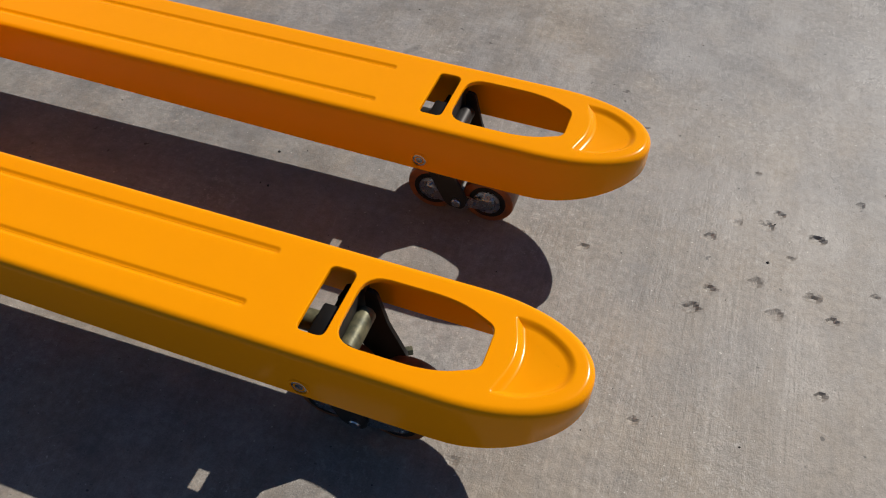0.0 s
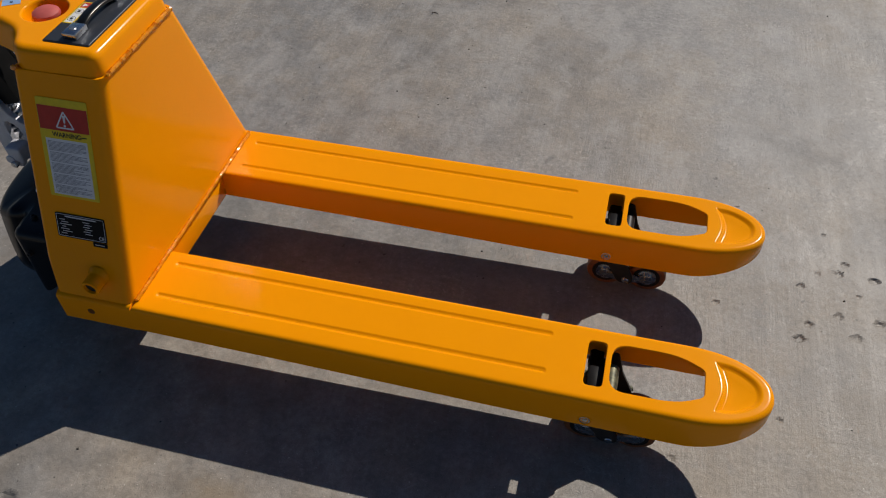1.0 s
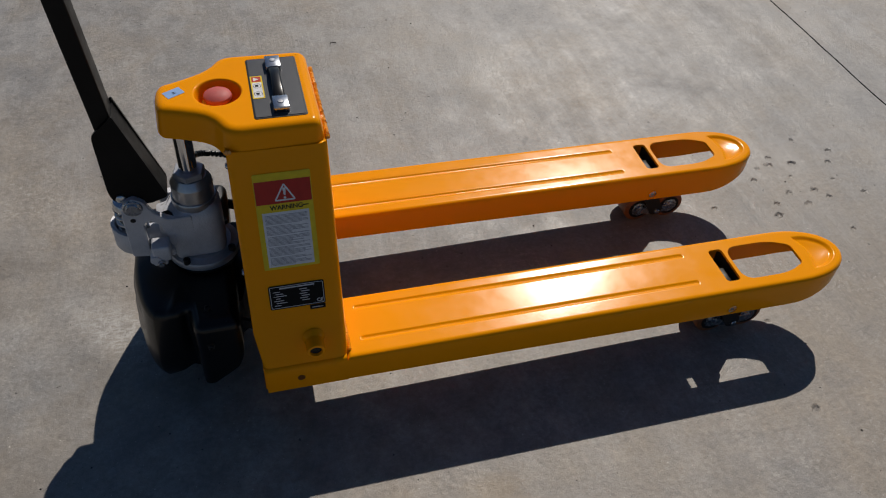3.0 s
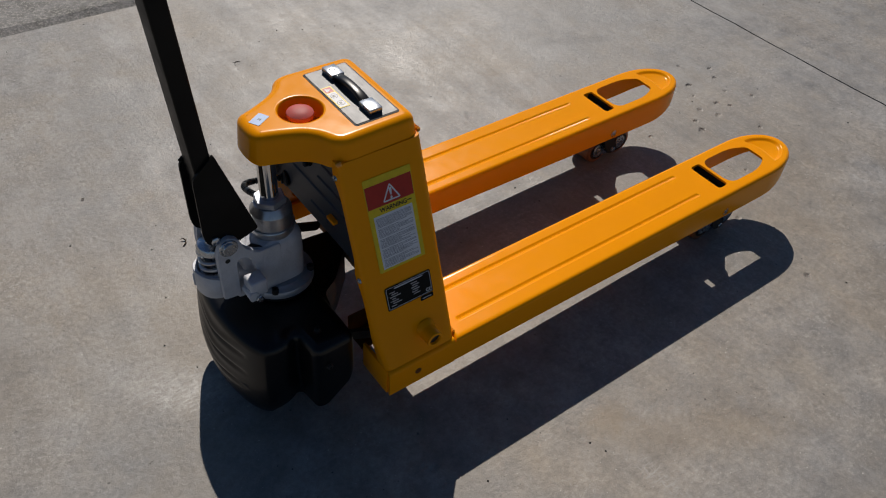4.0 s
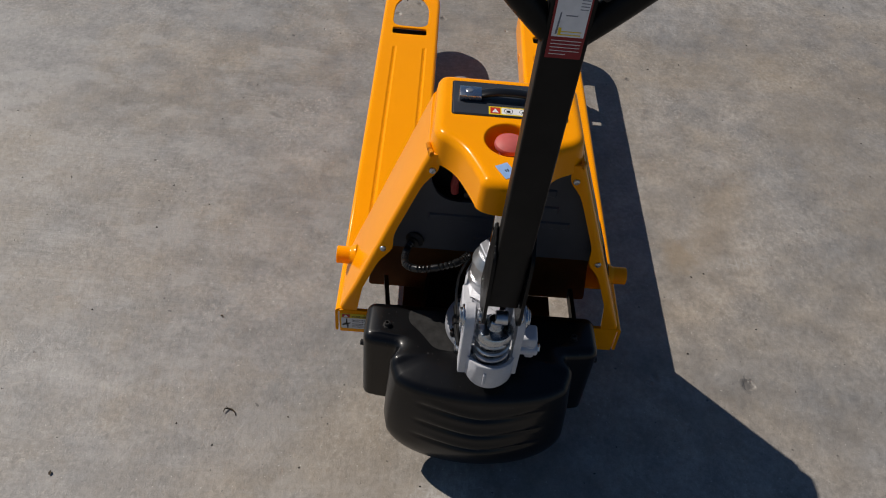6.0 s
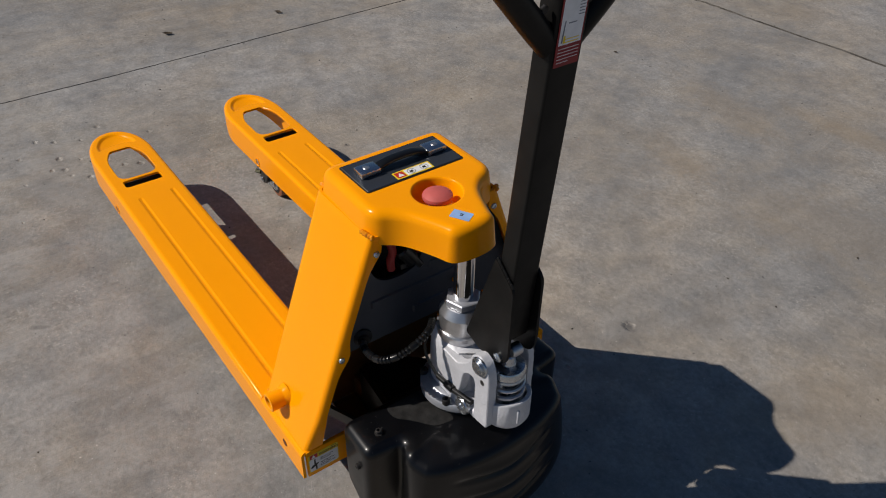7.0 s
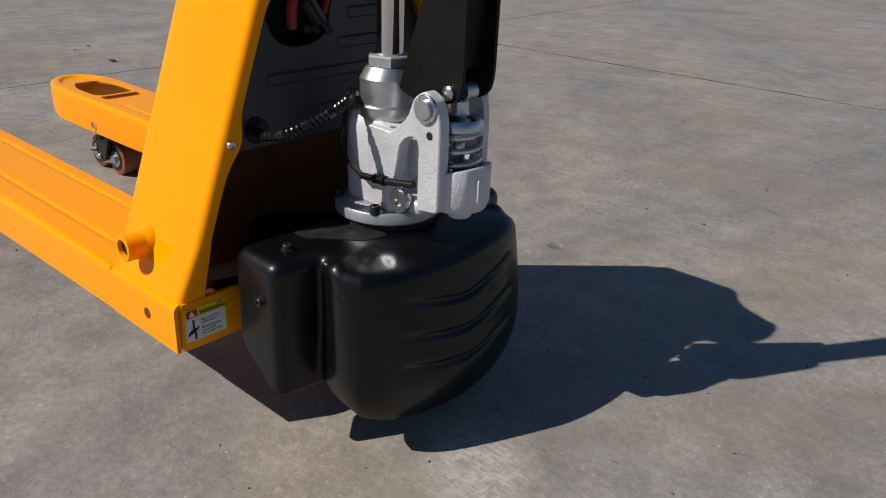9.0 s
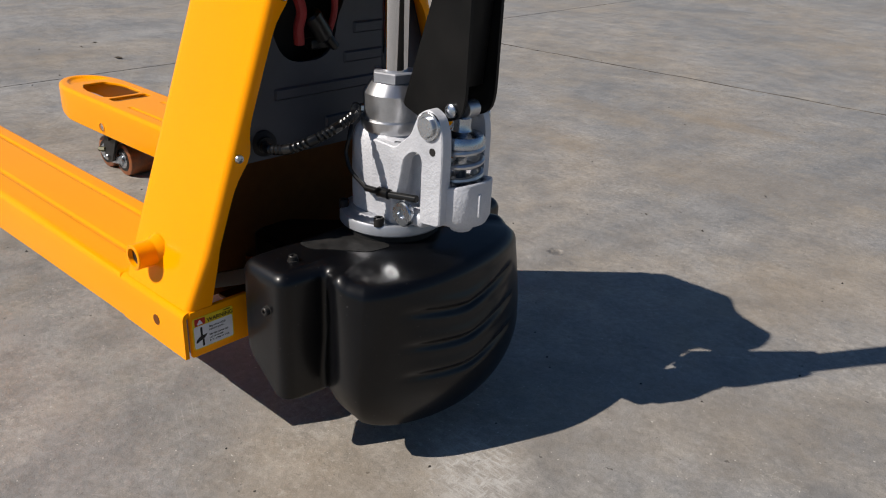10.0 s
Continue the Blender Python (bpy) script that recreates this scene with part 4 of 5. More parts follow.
def build_rear_panel():
    """Dark plastic panel that closes the mast's rear, with ribs and a connector opening."""
    bm = bmesh.new()
    zb, zt, x = 0.364, 0.598, -0.150
    line = rounded([(-(side_y(zb) - 0.010), zb), (side_y(zb) - 0.010, zb), (side_y(zt) - 0.010, zt), (-(side_y(zt) - 0.010), zt)], 0.004, 3)
    cut = rounded([(0.020, 0.483), (0.098, 0.483), (0.120, 0.535), (0.100, 0.594), (-0.004, 0.594), (-0.002, 0.553), (0.008, 0.540)], [0.045, 0.035, 0.02, 0.012, 0.004, 0.012, 0.020], 6)
    # laid out flat, then stood up
    a = [bm.verts.new(Vector((p.x, p.y, 0))) for p in line]
    b = [bm.verts.new(Vector((p.x, p.y, 0))) for p in cut]
    a2 = [bm.verts.new(Vector((p.x, p.y, -0.006))) for p in line]
    b2 = [bm.verts.new(Vector((p.x, p.y, -0.006))) for p in cut]
    bridge(bm, a, a2)
    bridge(bm, b, b2)
    feats = [a, b]
    for y0, y1, z0 in ((-0.095, -0.018, 0.520), (-0.105, -0.001, 0.482), (-0.130, 0.116, 0.446), (-0.035, 0.033, 0.398)):
        g = rounded([(y0, z0 - 0.008), (y1, z0 - 0.008), (y1, z0 + 0.008), (y0, z0 + 0.008)], 0.003, 4)
        feats.append(press(bm, g, 0.0, [(0.001, -0.0015), (0.0025, -0.003)]))
    fill(bm, feats)
    m = Matrix(((0, 0, -1, x), (1, 0, 0, 0), (0, 1, 0, 0), (0, 0, 0, 1)))
    bm.transform(m)
    panel = part("rear_panel", bm, GREY, truck, "dark grey plastic rear panel with ribs and connector opening")
    bm = bmesh.new()
    block(bm, (-0.105, -0.022, 0.466), (-0.06, 0.120, 0.597), 0.003)
    block(bm, (-0.143, -0.022, 0.455), (-0.103, 0.124, 0.476), 0.003)
    block(bm, (-0.143, -0.030, 0.455), (-0.103, -0.012, 0.596), 0.003)
    part("connector_well", bm, RUBBER, panel, "black well behind the panel")
    bm = bmesh.new()
    block(bm, (-0.162, -0.075, 0.422), (-0.152, -0.050, 0.430), 0.001)
    part("panel_tab", bm, PAINT, panel, "small orange tab in a slot")
    bm = bmesh.new()
    sweep(bm, smooth_path([(-0.148, 0.080, 0.596), (-0.156, 0.079, 0.568), (-0.158, 0.075, 0.548), (-0.154, 0.077, 0.528), (-0.152, 0.075, 0.507)]), 0.0070)
    part("red_cable", bm, RED_WIRE, panel, "thick red battery cable")
    bm = bmesh.new()
    sweep(bm, smooth_path([(-0.148, 0.020, 0.596), (-0.154, 0.019, 0.572), (-0.154, 0.018, 0.545), (-0.148, 0.022, 0.518)]), 0.0045)
    part("red_cable", bm, RED_WIRE, panel, "thick red battery cable")
    bm = bmesh.new()
    block(bm, (-0.158, 0.028, 0.498), (-0.140, 0.060, 0.512), 0.004)
    rod(bm, (-0.156, 0.060, 0.545), (-0.156, 0.036, 0.512), 0.013, 18, 0.003)
    rod(bm, (-0.158, 0.034, 0.516), (-0.162, 0.022, 0.498), 0.006, 14, 0.002)
    part("battery_connector", bm, GLOSS_BLACK, panel, "black battery connector")
    # spiral-wrapped cable to the drive unit
    path = smooth_path([(-0.148, 0.137, 0.387), (-0.182, 0.149, 0.389), (-0.222, 0.149, 0.399), (-0.245, 0.130, 0.412), (-0.250, 0.098, 0.423), (-0.241, 0.062, 0.431), (-0.226, 0.044, 0.436)], 16)
    bm = bmesh.new()
    sweep(bm, path, lambda s: 0.0054 + 0.0012 * (1 if (s * 30) % 1 < 0.7 else -0.8), 12)
    cable = part("spiral_cable", bm, GLOSS_BLACK, truck, "black spiral-wrapped cable from the rear panel")
    bm = bmesh.new()
    lathe(bm, [(0.017, 0), (0.017, 0.004), (0.011, 0.008), (0.0105, 0.012)], (-0.150, 0.136, 0.387), (-1, 0.3, 0), 20)
    part("cable_gland", bm, RUBBER, cable, "black rubber gland")


def build_drive_cover():
    half = [(-0.196, 0.214, 0.020), (-0.284, 0.216, 0.020), (-0.292, 0.151, 0.012), (-0.321, 0.167, 0.034)]
    pts, radii = [(x, y) for x, y, _ in half], [r for *_, r in half]
    # the rear drum is part of a long round
    arc = []
    for k in range(6, 51):
        a = math.pi * k / 56
        c, s = math.cos(a), math.sin(a)
        arc.append((-0.331 - 0.064 * abs(s) ** 0.78, 0.163 * math.copysign(abs(c) ** 1.10, c)))
    order = pts + arc + [(x, -y) for x, y in pts[::-1]]
    rr = radii + [0.0] * len(arc) + radii[::-1]
    line = rounded([(x, y if y > 0 else y * 0.97) for x, y in order], rr, 7)

    def ease(t):
        t = max(0.0, min(1.0, t))
        return t * t * (3 - 2 * t)

    def bottom(p):
        wing = 0.091 + 0.100 * (1 - math.sqrt(1 - max(0.0, min(1.0, (p.x + 0.290) / 0.092)) ** 2))
        drum = 0.100 - 0.057 * max(0.0, min(1.0, (-0.306 - p.x) / 0.089)) ** 1.05
        w = ease((-0.288 - p.x) / 0.020)
        return wing * (1 - w) + drum * w

    def wall(f):
        """One ring of the wall at the share f of the way down."""
        out = []
        for p in line:
            zb = bottom(p)
            _, radius, drop = rim(p)
            start = top - drop - radius * math.cos(tilt)
            z = start + (zb - start) * f
            q = Vector((p.x, p.y))
            w = ease((-0.308 - p.x) / 0.044)
            q.y += math.copysign(0.004 * math.exp(-((p.x + 0.296) / 0.012) ** 2) * ease((f - 0.45) / 0.40), p.y)
            if w > 0:
                d = Vector((p.x + 0.27, p.y)).normalized()
                bulge = 0.013 * math.sin(min(1.0, f / 0.8) * math.pi / 2) - 0.014 * (max(0.0, f - 0.66) / 0.34) ** 2.4
                q = q + d * bulge * w
                ang = math.atan2(p.y, -(p.x + 0.30))
                win = max(0.0, 1 - (ang / 0.92) ** 2)
                for zc in (0.205, 0.160, 0.118):
                    line_z = zc + 0.022 * abs(ang) ** 1.5 - 0.006
                    q = q - d * 0.0062 * math.exp(-((z - line_z) / 0.0055) ** 2) * win ** 0.6 * w
                    q = q + d * 0.0035 * math.exp(-((z - line_z - 0.013) / 0.009) ** 2) * win * w
            out.append(Vector((q.x, q.y, z)))
        return out

    bm = bmesh.new()
    top, tilt, slope = 0.268, math.atan(0.24), 0.24

    def rim(p):
        """Share of the drum, edge radius and fall of the top towards the edge at an outline point."""
        w = ease((-0.318 - p.x) / 0.030)
        return w, 0.018 + 0.004 * w, slope * (0.020 + 0.060 * w) / 2

    def shoulder(d):
        """The outline drawn in by the share d of the edge's radius, which is wider on the drum."""
        return [a.lerp(b, rim(p)[0]) for p, a, b in zip(line, inset(line, 0.018 * d), inset(line, 0.022 * d))]

    loops = []
    mid = Vector((-0.272, 0.0))
    brow = shoulder(1 - math.sin(tilt))
    for k in (0.30, 0.44, 0.56, 0.66, 0.74, 0.80, 0.86, 0.91, 0.96):
        loop = []
        for p, q in zip(line, brow):
            w = rim(p)[0]
            reach = 0.020 + 0.060 * w
            near = max(0.0, 1 - (1 - k) * (q - mid).length / reach)
            loop.append(Vector((*mid.lerp(q, k), top - slope * reach / 2 * near * near)))
        loops.append(loop)
    for k in range(9):
        a = tilt + (math.pi / 2 - tilt) * k / 8
        loop = []
        for p, q in zip(line, shoulder(1 - math.sin(a))):
            w, r, drop = rim(p)
            loop.append(Vector((q.x, q.y, top - drop - r * (math.cos(tilt) - math.cos(a)))))
        loops.append(loop)
    nz = 110
    loops += [wall(k / nz) for k in range(1, nz + 1)]
    last = loops[-1]
    cxy = Vector((-0.28, 0))
    loops.append([Vector((p.x + (cxy.x - p.x) * 0.06, p.y * 0.94, p.z - 0.004)) for p in last])
    made = rings(bm, loops, (False, False))
    fill(bm, [made[0]])
    cover = part("drive_cover", bm, BLACK, truck, "glossy black plastic drive unit cover with curved grooves", 50)
    for pos, n in (((-0.255, 0.174, top), (0, 0, 1)), ((-0.255, -0.164, top), (0, 0, 1)), ((-0.256, 0.2145, 0.213), (0, 1, 0)), ((-0.258, -0.2095, 0.213), (0, -1, 0))):
        bm = bmesh.new()
        lathe(bm, [(0.0075, 0), (0.0075, 0.0012), (0.0055, 0.0014), (0.0055, 0.0065), (0.0045, 0.0075), (0.0028, 0.0075), (0.0026, 0.004), (0, 0.004)], pos, n, 18, (True, False))
        part("cap_screw", bm, DARK, cover, "black socket cap screw")
    bm = bmesh.new()
    patch = rounded([(-0.216, 0.052), (-0.216, 0.136), (-0.244, 0.136), (-0.268, 0.112), (-0.300, 0.088), (-0.306, 0.052)], 0.010, 5)
    rings(bm, [flat3(patch, top), flat3(patch, top + 0.0007)])
    part("grip_patch", bm, GRIP, cover, "rough grey patch on the cover")
    # driven wheel under the cover
    bm = bmesh.new()
    lathe(bm, [(0.05, -0.035), (0.098, -0.035), (0.105, -0.028), (0.105, 0.028), (0.098, 0.035), (0.05, 0.035)], (-0.265, 0.0, 0.105), (0, 1, 0), 40)
    part("drive_wheel", bm, RUBBER, truck, "black drive wheel under the cover")
    bm = bmesh.new()
    plan = rounded([(-0.240, -0.118), (-0.190, -0.118), (-0.176, -0.052), (-0.138, -0.030), (-0.100, 0.012), (-0.070, 0.044), (-0.070, 0.106), (-0.240, 0.122)], 0.012, 4)
    rings(bm, [flat3(inset(plan[::1], 0.006), 0.125), flat3(plan, 0.135), flat3(plan, 0.226), flat3(inset(plan, 0.008), 0.234)])
    rod(bm, (-0.20, 0.0, 0.20), (-0.30, 0.0, 0.20), 0.055, 32, 0.004)
    part("drive_bracket", bm, BLACK, truck, "black drive unit bracket behind the cover")
    # stabiliser castor carriers behind the mast
    for s in (-1, 1):
        bm = bmesh.new()
        loop = rounded([(-0.235, 0.236), (-0.060, 0.158), (-0.050, 0.176), (-0.225, 0.254)], 0.008, 3)
        rings(bm, [[Vector((p.x, s * (0.168 + 0.10 * (p.x + 0.235)), p.y)) for p in loop], [Vector((p.x, s * (0.176 + 0.10 * (p.x + 0.235)), p.y)) for p in loop]])
        part("stay_bracket", bm, DARK, truck, "dark steel stay behind the cover")


def build_pump():
    ax = -0.250
    bm = bmesh.new()
    lathe(bm, [(0.069, 0.277), (0.071, 0.279), (0.071, 0.290), (0.069, 0.293), (0.060, 0.294), (0.055, 0.298)], (ax, 0, 0), (0, 0, 1), 48)
    pump = part("pump_flange", bm, ZINC_DULL, truck, "steel pump base flange")
    bm = bmesh.new()
    lathe(bm, [(0.066, 0.262), (0.066, 0.277)], (ax, 0, 0), (0, 0, 1), 40)
    part("flange_seal", bm, RUBBER, pump, "black ring under the flange")
    # cast pump body with the lever housing
    bm = bmesh.new()
    prof = rounded([(0.046, -0.044), (0.046, 0.044), (-0.048, 0.046), (-0.056, 0.022), (-0.074, 0.018), (-0.074, -0.018), (-0.056, -0.022), (-0.048, -0.046)], [0.03, 0.03, 0.006, 0.004, 0.006, 0.006, 0.004, 0.006], 6)
    loops = []
    for z, d in ((0.294, 0.004), (0.300, 0.0), (0.350, -0.001), (0.395, 0.0), (0.408, 0.004), (0.414, 0.010)):
        loops.append([Vector((ax + p.x, p.y, z - max(0.0, z - 0.39) * 0.9 * max(0.0, min(1.0, (-0.020 - p.x) / 0.045)))) for p in inset(prof, d)])
    rings(bm, loops)
    body = part("pump_body", bm, CAST, pump, "rough cast silver pump body", 30)
    for s in (-1, 1):
        bm = bmesh.new()
        arm = [(-0.262, 0.404), (-0.304, 0.402), (-0.330, 0.424), (-0.342, 0.452), (-0.358, 0.462), (-0.374, 0.454), (-0.382, 0.436), (-0.384, 0.415), (-0.384, 0.318),
               (-0.350, 0.314), (-0.350, 0.396), (-0.345, 0.404), (-0.332, 0.402), (-0.320, 0.390), (-0.313, 0.352), (-0.308, 0.335), (-0.262, 0.330)]
        loop = rounded([Vector((x + (0.004 if s < 0 else 0.0), z)) for x, z in arm], 0.006, 3)
        y0, y1 = s * 0.034, s * (0.050 if s > 0 else 0.046)
        rings(bm, [[Vector((p.x, y0, p.y)) for p in loop], [Vector((p.x, y1 - s * 0.0015, p.y)) for p in loop], [Vector((p.x, y1, p.y)) for p in inset(loop, 0.0015)]])
        cheek = part("lever_cheek", bm, CAST, pump, "cast cheek that carries the tiller pin", 30)
        bm = bmesh.new()
        lathe(bm, [(0.0175, 0), (0.0175, 0.003), (0.0165, 0.004), (0.0125, 0.004), (0.0125, 0.007), (0.0115, 0.008), (0, 0.008)], (-0.361 if s > 0 else -0.357, 0.049 if s > 0 else -0.045, 0.441), (0, s, 0), 28, (True, False))
        part("pivot_cap", bm, ZINC, pump, "zinc pivot pin end with snap ring")
        bm = bmesh.new()
        lathe(bm, [(0.005, 0), (0.005, 0.0006), (0, 0.0006)], (-0.368 if s > 0 else -0.362, 0.0497 if s > 0 else -0.0457, 0.411), (0, s, 0), 14, (True, False))
        part("cheek_hole", bm, DARK, pump, "dark hole")
    bm = bmesh.new()
    lathe(bm, [(0.0040, 0), (0.0155, 0), (0.0165, 0.002), (0.0165, 0.007), (0.0150, 0.009), (0.0065, 0.009), (0.0055, 0.005), (0, 0.005)], (-0.323, 0.046, 0.319), (0, 1, 0), 28, (True, False))
    part("socket_plug", bm, ZINC, pump, "zinc socket-head plug")
    # cup that holds the plunger spring
    bm = bmesh.new()
    cx = -0.372
    cup = []
    for k in range(25):
        a = math.pi / 2 + math.pi * k / 24
        cup.append(Vector((cx + 0.0400 * math.cos(a), 0.0400 * math.sin(a))))
    cup = cup + [Vector((-0.350, -0.0400)), Vector((-0.350, 0.0400))]
    bore = [Vector((cx + (p.x - cx) * 0.80, p.y * 0.78)) if p.x <= cx else Vector((-0.356, p.y * 0.78)) for p in cup]
    loops = [flat3(inset(cup, 0.013), 0.312), flat3(inset(cup, 0.004), 0.316), flat3(cup, 0.325), flat3(cup, 0.365), flat3(inset(cup, 0.001), 0.367), flat3(inset(bore, -0.001), 0.367), flat3(bore, 0.366), flat3(bore, 0.335)]
    for loop in loops[3:7]:
        for p in loop:
            p.z += 0.30 * (cx - p.x) - 0.004
    rings(bm, loops)
    block(bm, (-0.376, -0.022, 0.316), (-0.310, 0.022, 0.345), 0.008, 3)
    block(bm, (-0.352, -0.044, 0.304), (-0.300, 0.046, 0.322), 0.006, 3)
    lathe(bm, [(0.013, 0.304), (0.016, 0.308), (0.016, 0.322)], (cx - 0.008, 0.004, 0), (0, 0, 1), 20)
    block(bm, (-0.414, 0.006, 0.330), (-0.405, 0.011, 0.360), 0.002)
    part("spring_cup", bm, CAST, pump, "cast cup round the plunger spring", 30)
    bm = bmesh.new()
    coil = []
    turns, n = 3.6, 110
    for k in range(n + 1):
        t = k / n
        a = 2 * math.pi * turns * t
        coil.append((cx + 0.0250 * math.cos(a), 0.0250 * math.sin(a), 0.350 + 0.062 * t))
    sweep(bm, coil, 0.0038, 8)
    part("plunger_spring", bm, STEEL, pump, "bright steel coil spring")
    bm = bmesh.new()
    lathe(bm, [(0.009, 0.34), (0.009, 0.408), (0.027, 0.410), (0.0300, 0.413), (0.0300, 0.421), (0.027, 0.426), (0.013, 0.430), (0.0115, 0.433), (0.0115, 0.446), (0.010, 0.448)], (cx + 0.003, 0, 0), (0, 0, 1), 32)
    part("spring_cap", bm, ZINC, pump, "zinc spring cap and plunger")
    bm = bmesh.new()
    rod(bm, (-0.374, -0.0160, 0.457), (-0.374, 0.0035, 0.457), 0.0110, 24, 0.001)
    part("tiller_roller", bm, STEEL, pump, "bright steel roller on the plunger")
    # lift cylinder
    bm = bmesh.new()
    lathe(bm, [(0.041, 0.406), (0.0425, 0.411), (0.0425, 0.421), (0.0415, 0.423), (0.0392, 0.423), (0.0392, 0.4545), (0.0388, 0.4555), (0.0300, 0.469), (0.020, 0.469)], (ax, 0, 0), (0, 0, 1), 48)
    part("lift_cylinder", bm, STEEL, pump, "machined steel lift cylinder", 20)
    bm = bmesh.new()
    lathe(bm, [(0.0285, 0.4685), (0.0305, 0.470), (0.0305, 0.4810), (0.0285, 0.4825), (0.019, 0.4825)], (ax, 0, 0), (0, 0, 1), 6, (True, True), 0.30)
    part("hex_nut", bm, ZINC_DULL, pump, "large hexagon gland nut", 20)
    bm = bmesh.new()
    rod(bm, (ax, 0, 0.455), (ax, 0, 0.615), 0.0170, 40)
    part("lift_rod", bm, plain_chrome(), pump, "polished chrome lift rod")
    bm = bmesh.new()
    lathe(bm, [(0.006, 0), (0.006, 0.010), (0.005, 0.011)], (-0.228, 0.024, 0.432), (0.62, 0.78, 0), 6)
    part("bleed_screw", bm, ZINC, pump, "small zinc bleed screw")
    for px, py in ((-0.284, 0.056), (-0.205, 0.047), (-0.284, -0.056), (-0.196, -0.035)):
        bm = bmesh.new()
        lathe(bm, [(0.0068, 0), (0.0068, 0.011), (0.0060, 0.012), (0.0036, 0.012), (0.0034, 0.007), (0, 0.007)], (px, py, 0.2915), (0, 0, 1), 20, (True, False))
        part("flange_bolt", bm, DARK, pump, "black socket cap bolt")
    # release pedal block on the shaded side
    bm = bmesh.new()
    block(bm, (-0.340, -0.080, 0.328), (-0.306, -0.046, 0.364), 0.005, 3)
    rod(bm, (-0.336, -0.050, 0.334), (-0.336, -0.082, 0.334), 0.010, 18, 0.001)
    block(bm, (-0.342, -0.078, 0.316), (-0.315, -0.062, 0.346), 0.004)
    part("release_block", bm, CAST, pump, "cast release lever block")
    bm = bmesh.new()
    rod(bm, (-0.327, -0.076, 0.327), (-0.327, -0.088, 0.327), 0.0075, 6, 0.001)
    part("release_bolt", bm, ZINC, pump, "zinc hexagon bolt")
    # sensor lead along the pump
    bm = bmesh.new()
    sweep(bm, smooth_path([(-0.214, 0.040, 0.418), (-0.219, 0.050, 0.394), (-0.218, 0.054, 0.374), (-0.230, 0.056, 0.353), (-0.258, 0.056, 0.337)]), 0.0028, 8)
    rod(bm, (-0.258, 0.056, 0.337), (-0.284, 0.055, 0.3385), 0.0045, 12, 0.001)
    rod(bm, (-0.282, 0.055, 0.3385), (-0.302, 0.055, 0.340), 0.0070, 12, 0.001)
    rod(bm, (-0.302, 0.055, 0.340), (-0.346, 0.050, 0.345), 0.0048, 12, 0.001)
    part("sensor_lead", bm, GLOSS_BLACK, pump, "thin black lead with an in-line plug")
    return pump


def plain_chrome():
    k = Mat("polished_chrome", (0.72, 0.72, 0.73), 0.08, 1.0)
    k.rough(k.noise(30, 3, a=0.05, b=0.12))
    return k.m


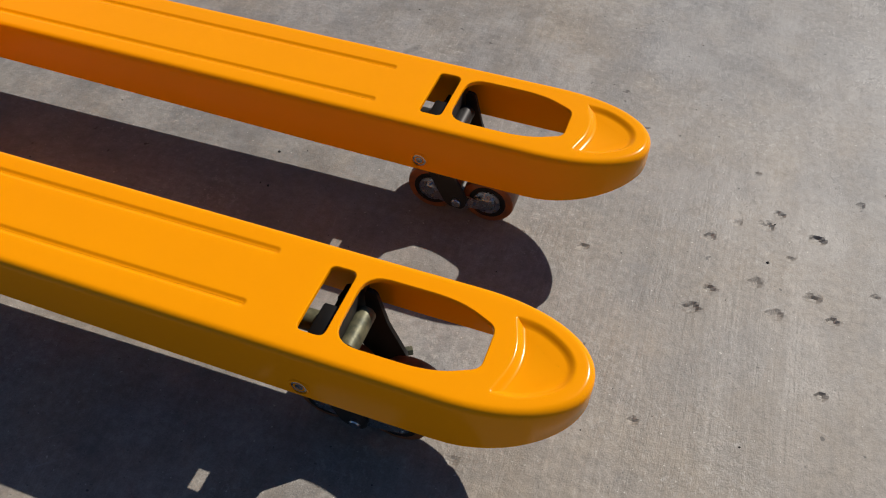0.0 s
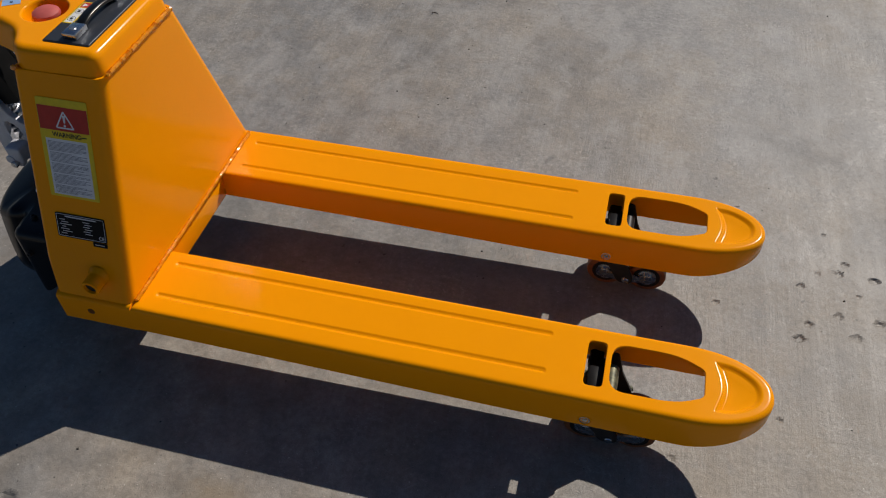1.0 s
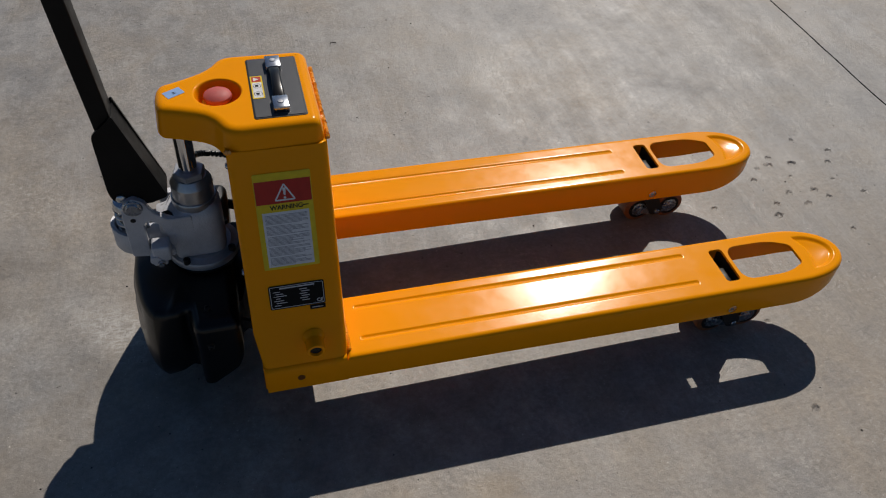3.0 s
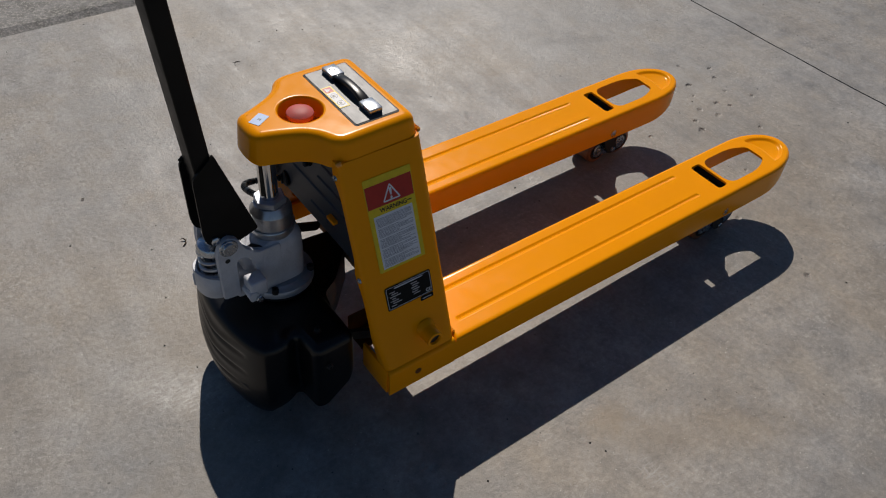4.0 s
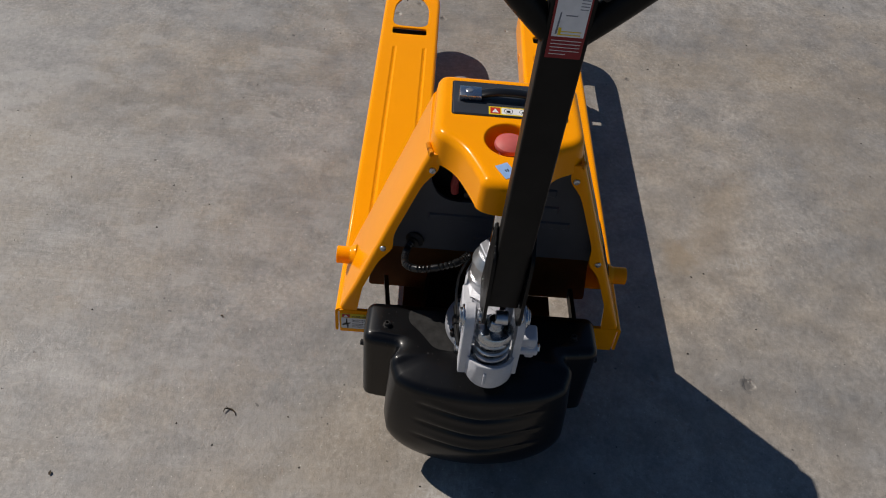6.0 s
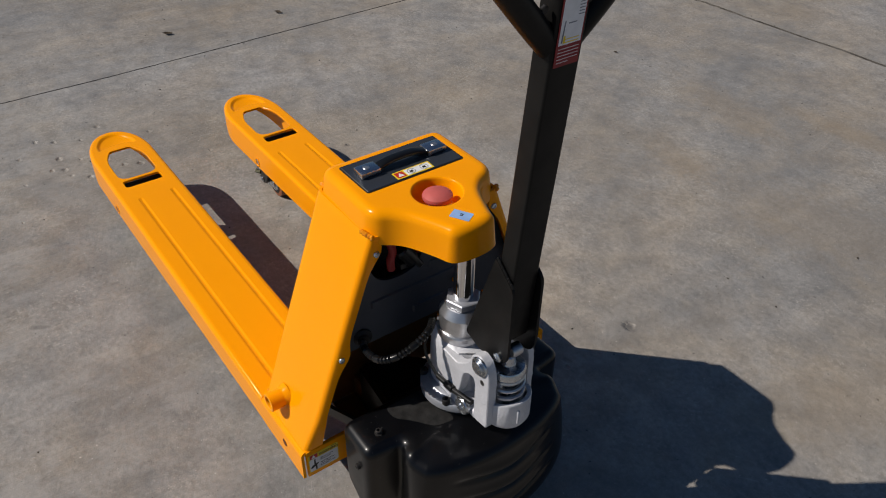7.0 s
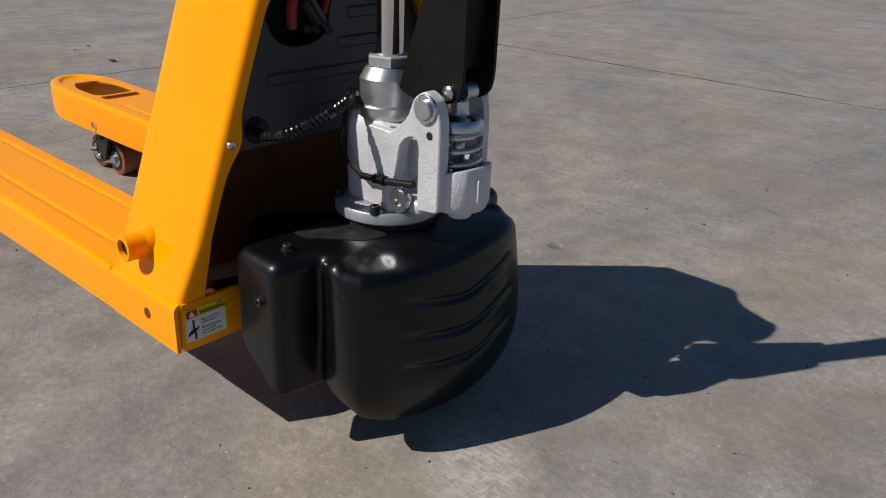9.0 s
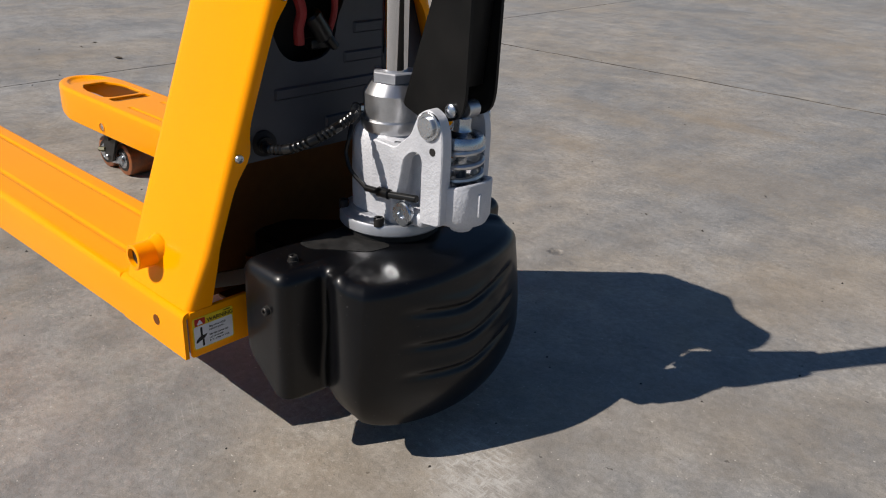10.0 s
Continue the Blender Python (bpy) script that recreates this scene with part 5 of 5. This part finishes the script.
def build_tiller():
    lean = 0.0774

    def rear(z):
        return -0.3865 - lean * (z - 0.62)

    def yc(z):
        return -0.0047 - 0.0076 * (z - 0.62)

    bm = bmesh.new()
    # square tube with rounded corners
    loops = []
    for z in (0.484, 0.700, 0.900, 1.120):
        x1, x0 = rear(z), rear(z) + 0.032
        loops.append([Vector((p.x, p.y, z)) for p in rounded([(x0, yc(z) - 0.024), (x0, yc(z) + 0.024), (x1, yc(z) + 0.024), (x1, yc(z) - 0.024)], 0.004, 4)])
    rings(bm, loops)
    arm = part("tiller_arm", bm, COAT, truck, "black square tiller tube rising from the pump")
    # folded bracket at the foot
    for s in (-1, 1):
        bm = bmesh.new()
        ys = (s * 0.0245 - 0.0045, s * 0.0295 - 0.0045)
        loop = rounded([(-0.292, 0.450), (-0.326, 0.438), (-0.376, 0.446), (-0.389, 0.456), (-0.393, 0.475), (-0.3935, 0.596), (-0.389, 0.604), (-0.352, 0.636)], [0.006, 0.008, 0.008, 0.010, 0.012, 0.010, 0.006, 0.003], 3)
        rings(bm, [[Vector((p.x, y, p.y)) for p in loop] for y in ys])
        part("foot_plate", bm, COAT, arm, "black steel foot plate of the tiller")
        bm = bmesh.new()
        lathe(bm, [(0.0085, 0), (0.0085, 0.004), (0.006, 0.006), (0, 0.0065)], (-0.374, s * 0.0295 - 0.0045, 0.459), (0, s, 0), 18, (True, False))
        part("foot_rivet", bm, ZINC, arm, "zinc pin end")
    bm = bmesh.new()
    loop = [(-0.293, 0.452), (-0.353, 0.630), (-0.358, 0.630), (-0.299, 0.452)]
    rings(bm, [[Vector((x, y, z)) for x, z in loop] for y in (-0.029, 0.020)])
    part("foot_web", bm, COAT, arm, "black front web of the tiller foot")
    bm = bmesh.new()
    weld(bm, (-0.353, 0.0225, 0.637), (-0.391, 0.0225, 0.604), 0.0022)
    part("weld_bead", bm, COAT, arm, "black weld bead")
    # handle arms that spread from the tube
    for s in (-1, 1):
        bm = bmesh.new()
        x = rear(1.0) + 0.020
        dy = -0.007
        path = smooth_path([(x, s * 0.012 - 0.007, 0.962), (x - 0.004, s * 0.045 + dy, 0.996), (x - 0.010, s * 0.095 + dy, 1.050), (x - 0.020, s * 0.150 + dy, 1.105), (x - 0.030, s * 0.168 + dy, 1.150), (x - 0.040, s * 0.172 + dy, 1.215)])
        sweep(bm, path, 0.0165, 16)
        part("handle_bar", bm, COAT, arm, "black handle tube curving outward")
        bm = bmesh.new()
        lathe(bm, [(0.0055, 0), (0.0055, 0.003), (0.0045, 0.004), (0, 0.004)], (rear(1.0) + 0.012, s * 0.034 + dy, 1.012), (-1, 0, 0), 6, (True, False))
        part("handle_bolt", bm, DARK, arm, "dark hexagon bolt")
    bm = bmesh.new()
    xr = rear(1.2) + 0.012
    sweep(bm, [(xr, -0.183, 1.215), (xr, -0.011, 1.222), (xr, 0.161, 1.215)], 0.0165, 16)
    part("handle_grip", bm, RUBBER, arm, "black cross grip")
    # sticker on the tube's rear face
    up = Vector((-lean, 0, 1)).normalized()
    z0 = 0.942
    sh = Sheet((rear(z0) - 0.0006, yc(z0) + 0.0195, z0), (0, -1, 0), up)
    bm = bmesh.new()
    sh.rect(bm, 0.0005, 0, 0.0385, 0.100, 0, 0.0005, 0.001)
    lab = part("tiller_label", bm, MAROON_INK, arm, "red-edged white instruction sticker")
    bm = bmesh.new()
    sh.rect(bm, 0.003, 0.027, 0.0365, 0.098, 0.0005, 0.0007)
    for k in range(5):
        sh.rect(bm, 0.004, 0.005 + 0.0042 * k, 0.0355 - 0.014 * (k == 0), 0.0057 + 0.0042 * k, 0.0005, 0.0007)
    part("text_panel", bm, WHITE_INK, lab)
    bm = bmesh.new()
    sh.rect(bm, 0.011, 0.029, 0.033, 0.0302, 0.0007, 0.0009)
    sh.rect(bm, 0.011, 0.033, 0.033, 0.0340, 0.0007, 0.0009)
    sh.rect(bm, 0.009, 0.029, 0.012, 0.0380, 0.0007, 0.0009)
    part("picture_print", bm, YELLOW_INK, lab)
    bm = bmesh.new()
    sh.slab(bm, [Vector(p) for p in ((0.006, 0.030), (0.008, 0.030), (0.0095, 0.056), (0.008, 0.056))], 0.0007, 0.0009)
    sh.rect(bm, 0.014, 0.052, 0.026, 0.0532, 0.0007, 0.0009)
    for k in range(6):
        sh.rect(bm, 0.027, 0.060 + 0.0036 * k, 0.0355, 0.0610 + 0.0036 * k, 0.0007, 0.0009)
    part("label_print", bm, LINE_INK, lab)


for side in (-1, 1):
    build_fork(side)
    build_load_wheels(side)
mast = build_mast()
build_labels(mast)
build_top_cover()
build_rear_panel()
build_drive_cover()
build_pump()
build_tiller()


# ---- small things on the yard ----
def build_leaf(x, y, size, turn, curl):
    bm = bmesh.new()
    n = 7
    loops = []
    for k in range(n + 1):
        t = k / n
        w = size * 0.24 * math.sin(math.pi * min(1.0, 0.08 + t * 0.92)) + 0.0004
        c = curl * (t - 0.4)
        px, pz = size * (t - 0.5), 0.0015 + size * 0.35 * c * c
        loops.append([Vector((px, -w, pz + w * 0.7)), Vector((px, 0, pz)), Vector((px, w, pz + w * 0.5)), Vector((px, 0, pz + 0.0006))])
    rings(bm, loops)
    ob = part("dry_leaf", bm, LEAF, None)
    ob.matrix_world = pose(x, y, 0, 0, 0, turn)
    return tagged(ob, "small curled dry brown leaf lying on concrete", "leaf", "leaves on the yard")


def build_twig(x, y, size, turn):
    bm = bmesh.new()
    pts = [(-0.50, -0.10, 0.03), (-0.20, -0.16, 0.10), (0.10, -0.12, 0.06), (0.34, 0.06, 0.10), (0.40, 0.32, 0.22), (0.26, 0.52, 0.16)]
    sweep(bm, smooth_path([Vector(p) * size for p in pts], 5), lambda t: size * (0.030 + 0.035 * math.sin(math.pi * t)), 6)
    sweep(bm, smooth_path([Vector(p) * size for p in ((0.30, 0.02, 0.08), (0.48, 0.10, 0.05), (0.66, 0.08, 0.03))], 4), size * 0.02, 5)
    ob = part("dry_twig", bm, LEAF, None)
    ob.matrix_world = pose(x, y, 0, 0, 0, turn)
    return tagged(ob, "thin curled dry plant stalk lying on concrete", "twig", "stalks on the yard")


build_twig(-0.292, 0.475, 0.026, 40)
build_twig(0.201, 1.199, 0.020, 150)

for leaf in ((-0.054, 0.547, 0.007, 70, 0.8), (-0.448, 0.774, 0.010, 10, 1.0), (1.028, -1.748, 0.016, 20, 1.2), (2.206, -0.333, 0.042, 60, 1.3), (-0.306, -1.315, 0.009, 120, 0.7), (2.170, -0.818, 0.038, 30, 1.0), (2.531, -0.896, 0.018, 80, 0.8), (2.476, -0.811, 0.018, 140, 1.0), (-0.158, -0.953, 0.007, 10, 0.5)):
    build_leaf(*leaf)


def build_grit():
    """Loose crumbs scattered over the yard."""
    rng = random.Random(5)
    bm = bmesh.new()
    for _ in range(520):
        x, y = rng.uniform(-1.0, 2.6), rng.uniform(-2.6, 1.7)
        s = rng.choice((0.0012, 0.0015, 0.002, 0.003))
        vs = []
        for p in ((1, 0, 0), (0, 1, 0), (-1, 0, 0), (0, -1, 0), (0, 0, 1)):
            vs.append(bm.verts.new(Vector((x, y, 0)) + Vector(p) * s * rng.uniform(0.5, 1.3)))
        for a, b in ((0, 1), (1, 2), (2, 3), (3, 0)):
            bm.faces.new((vs[a], vs[b], vs[4]))
    ob = part("grit", bm, GRIT, None)
    return tagged(ob, "loose dark grit scattered on concrete", "grit", kind="stuff")


build_grit()
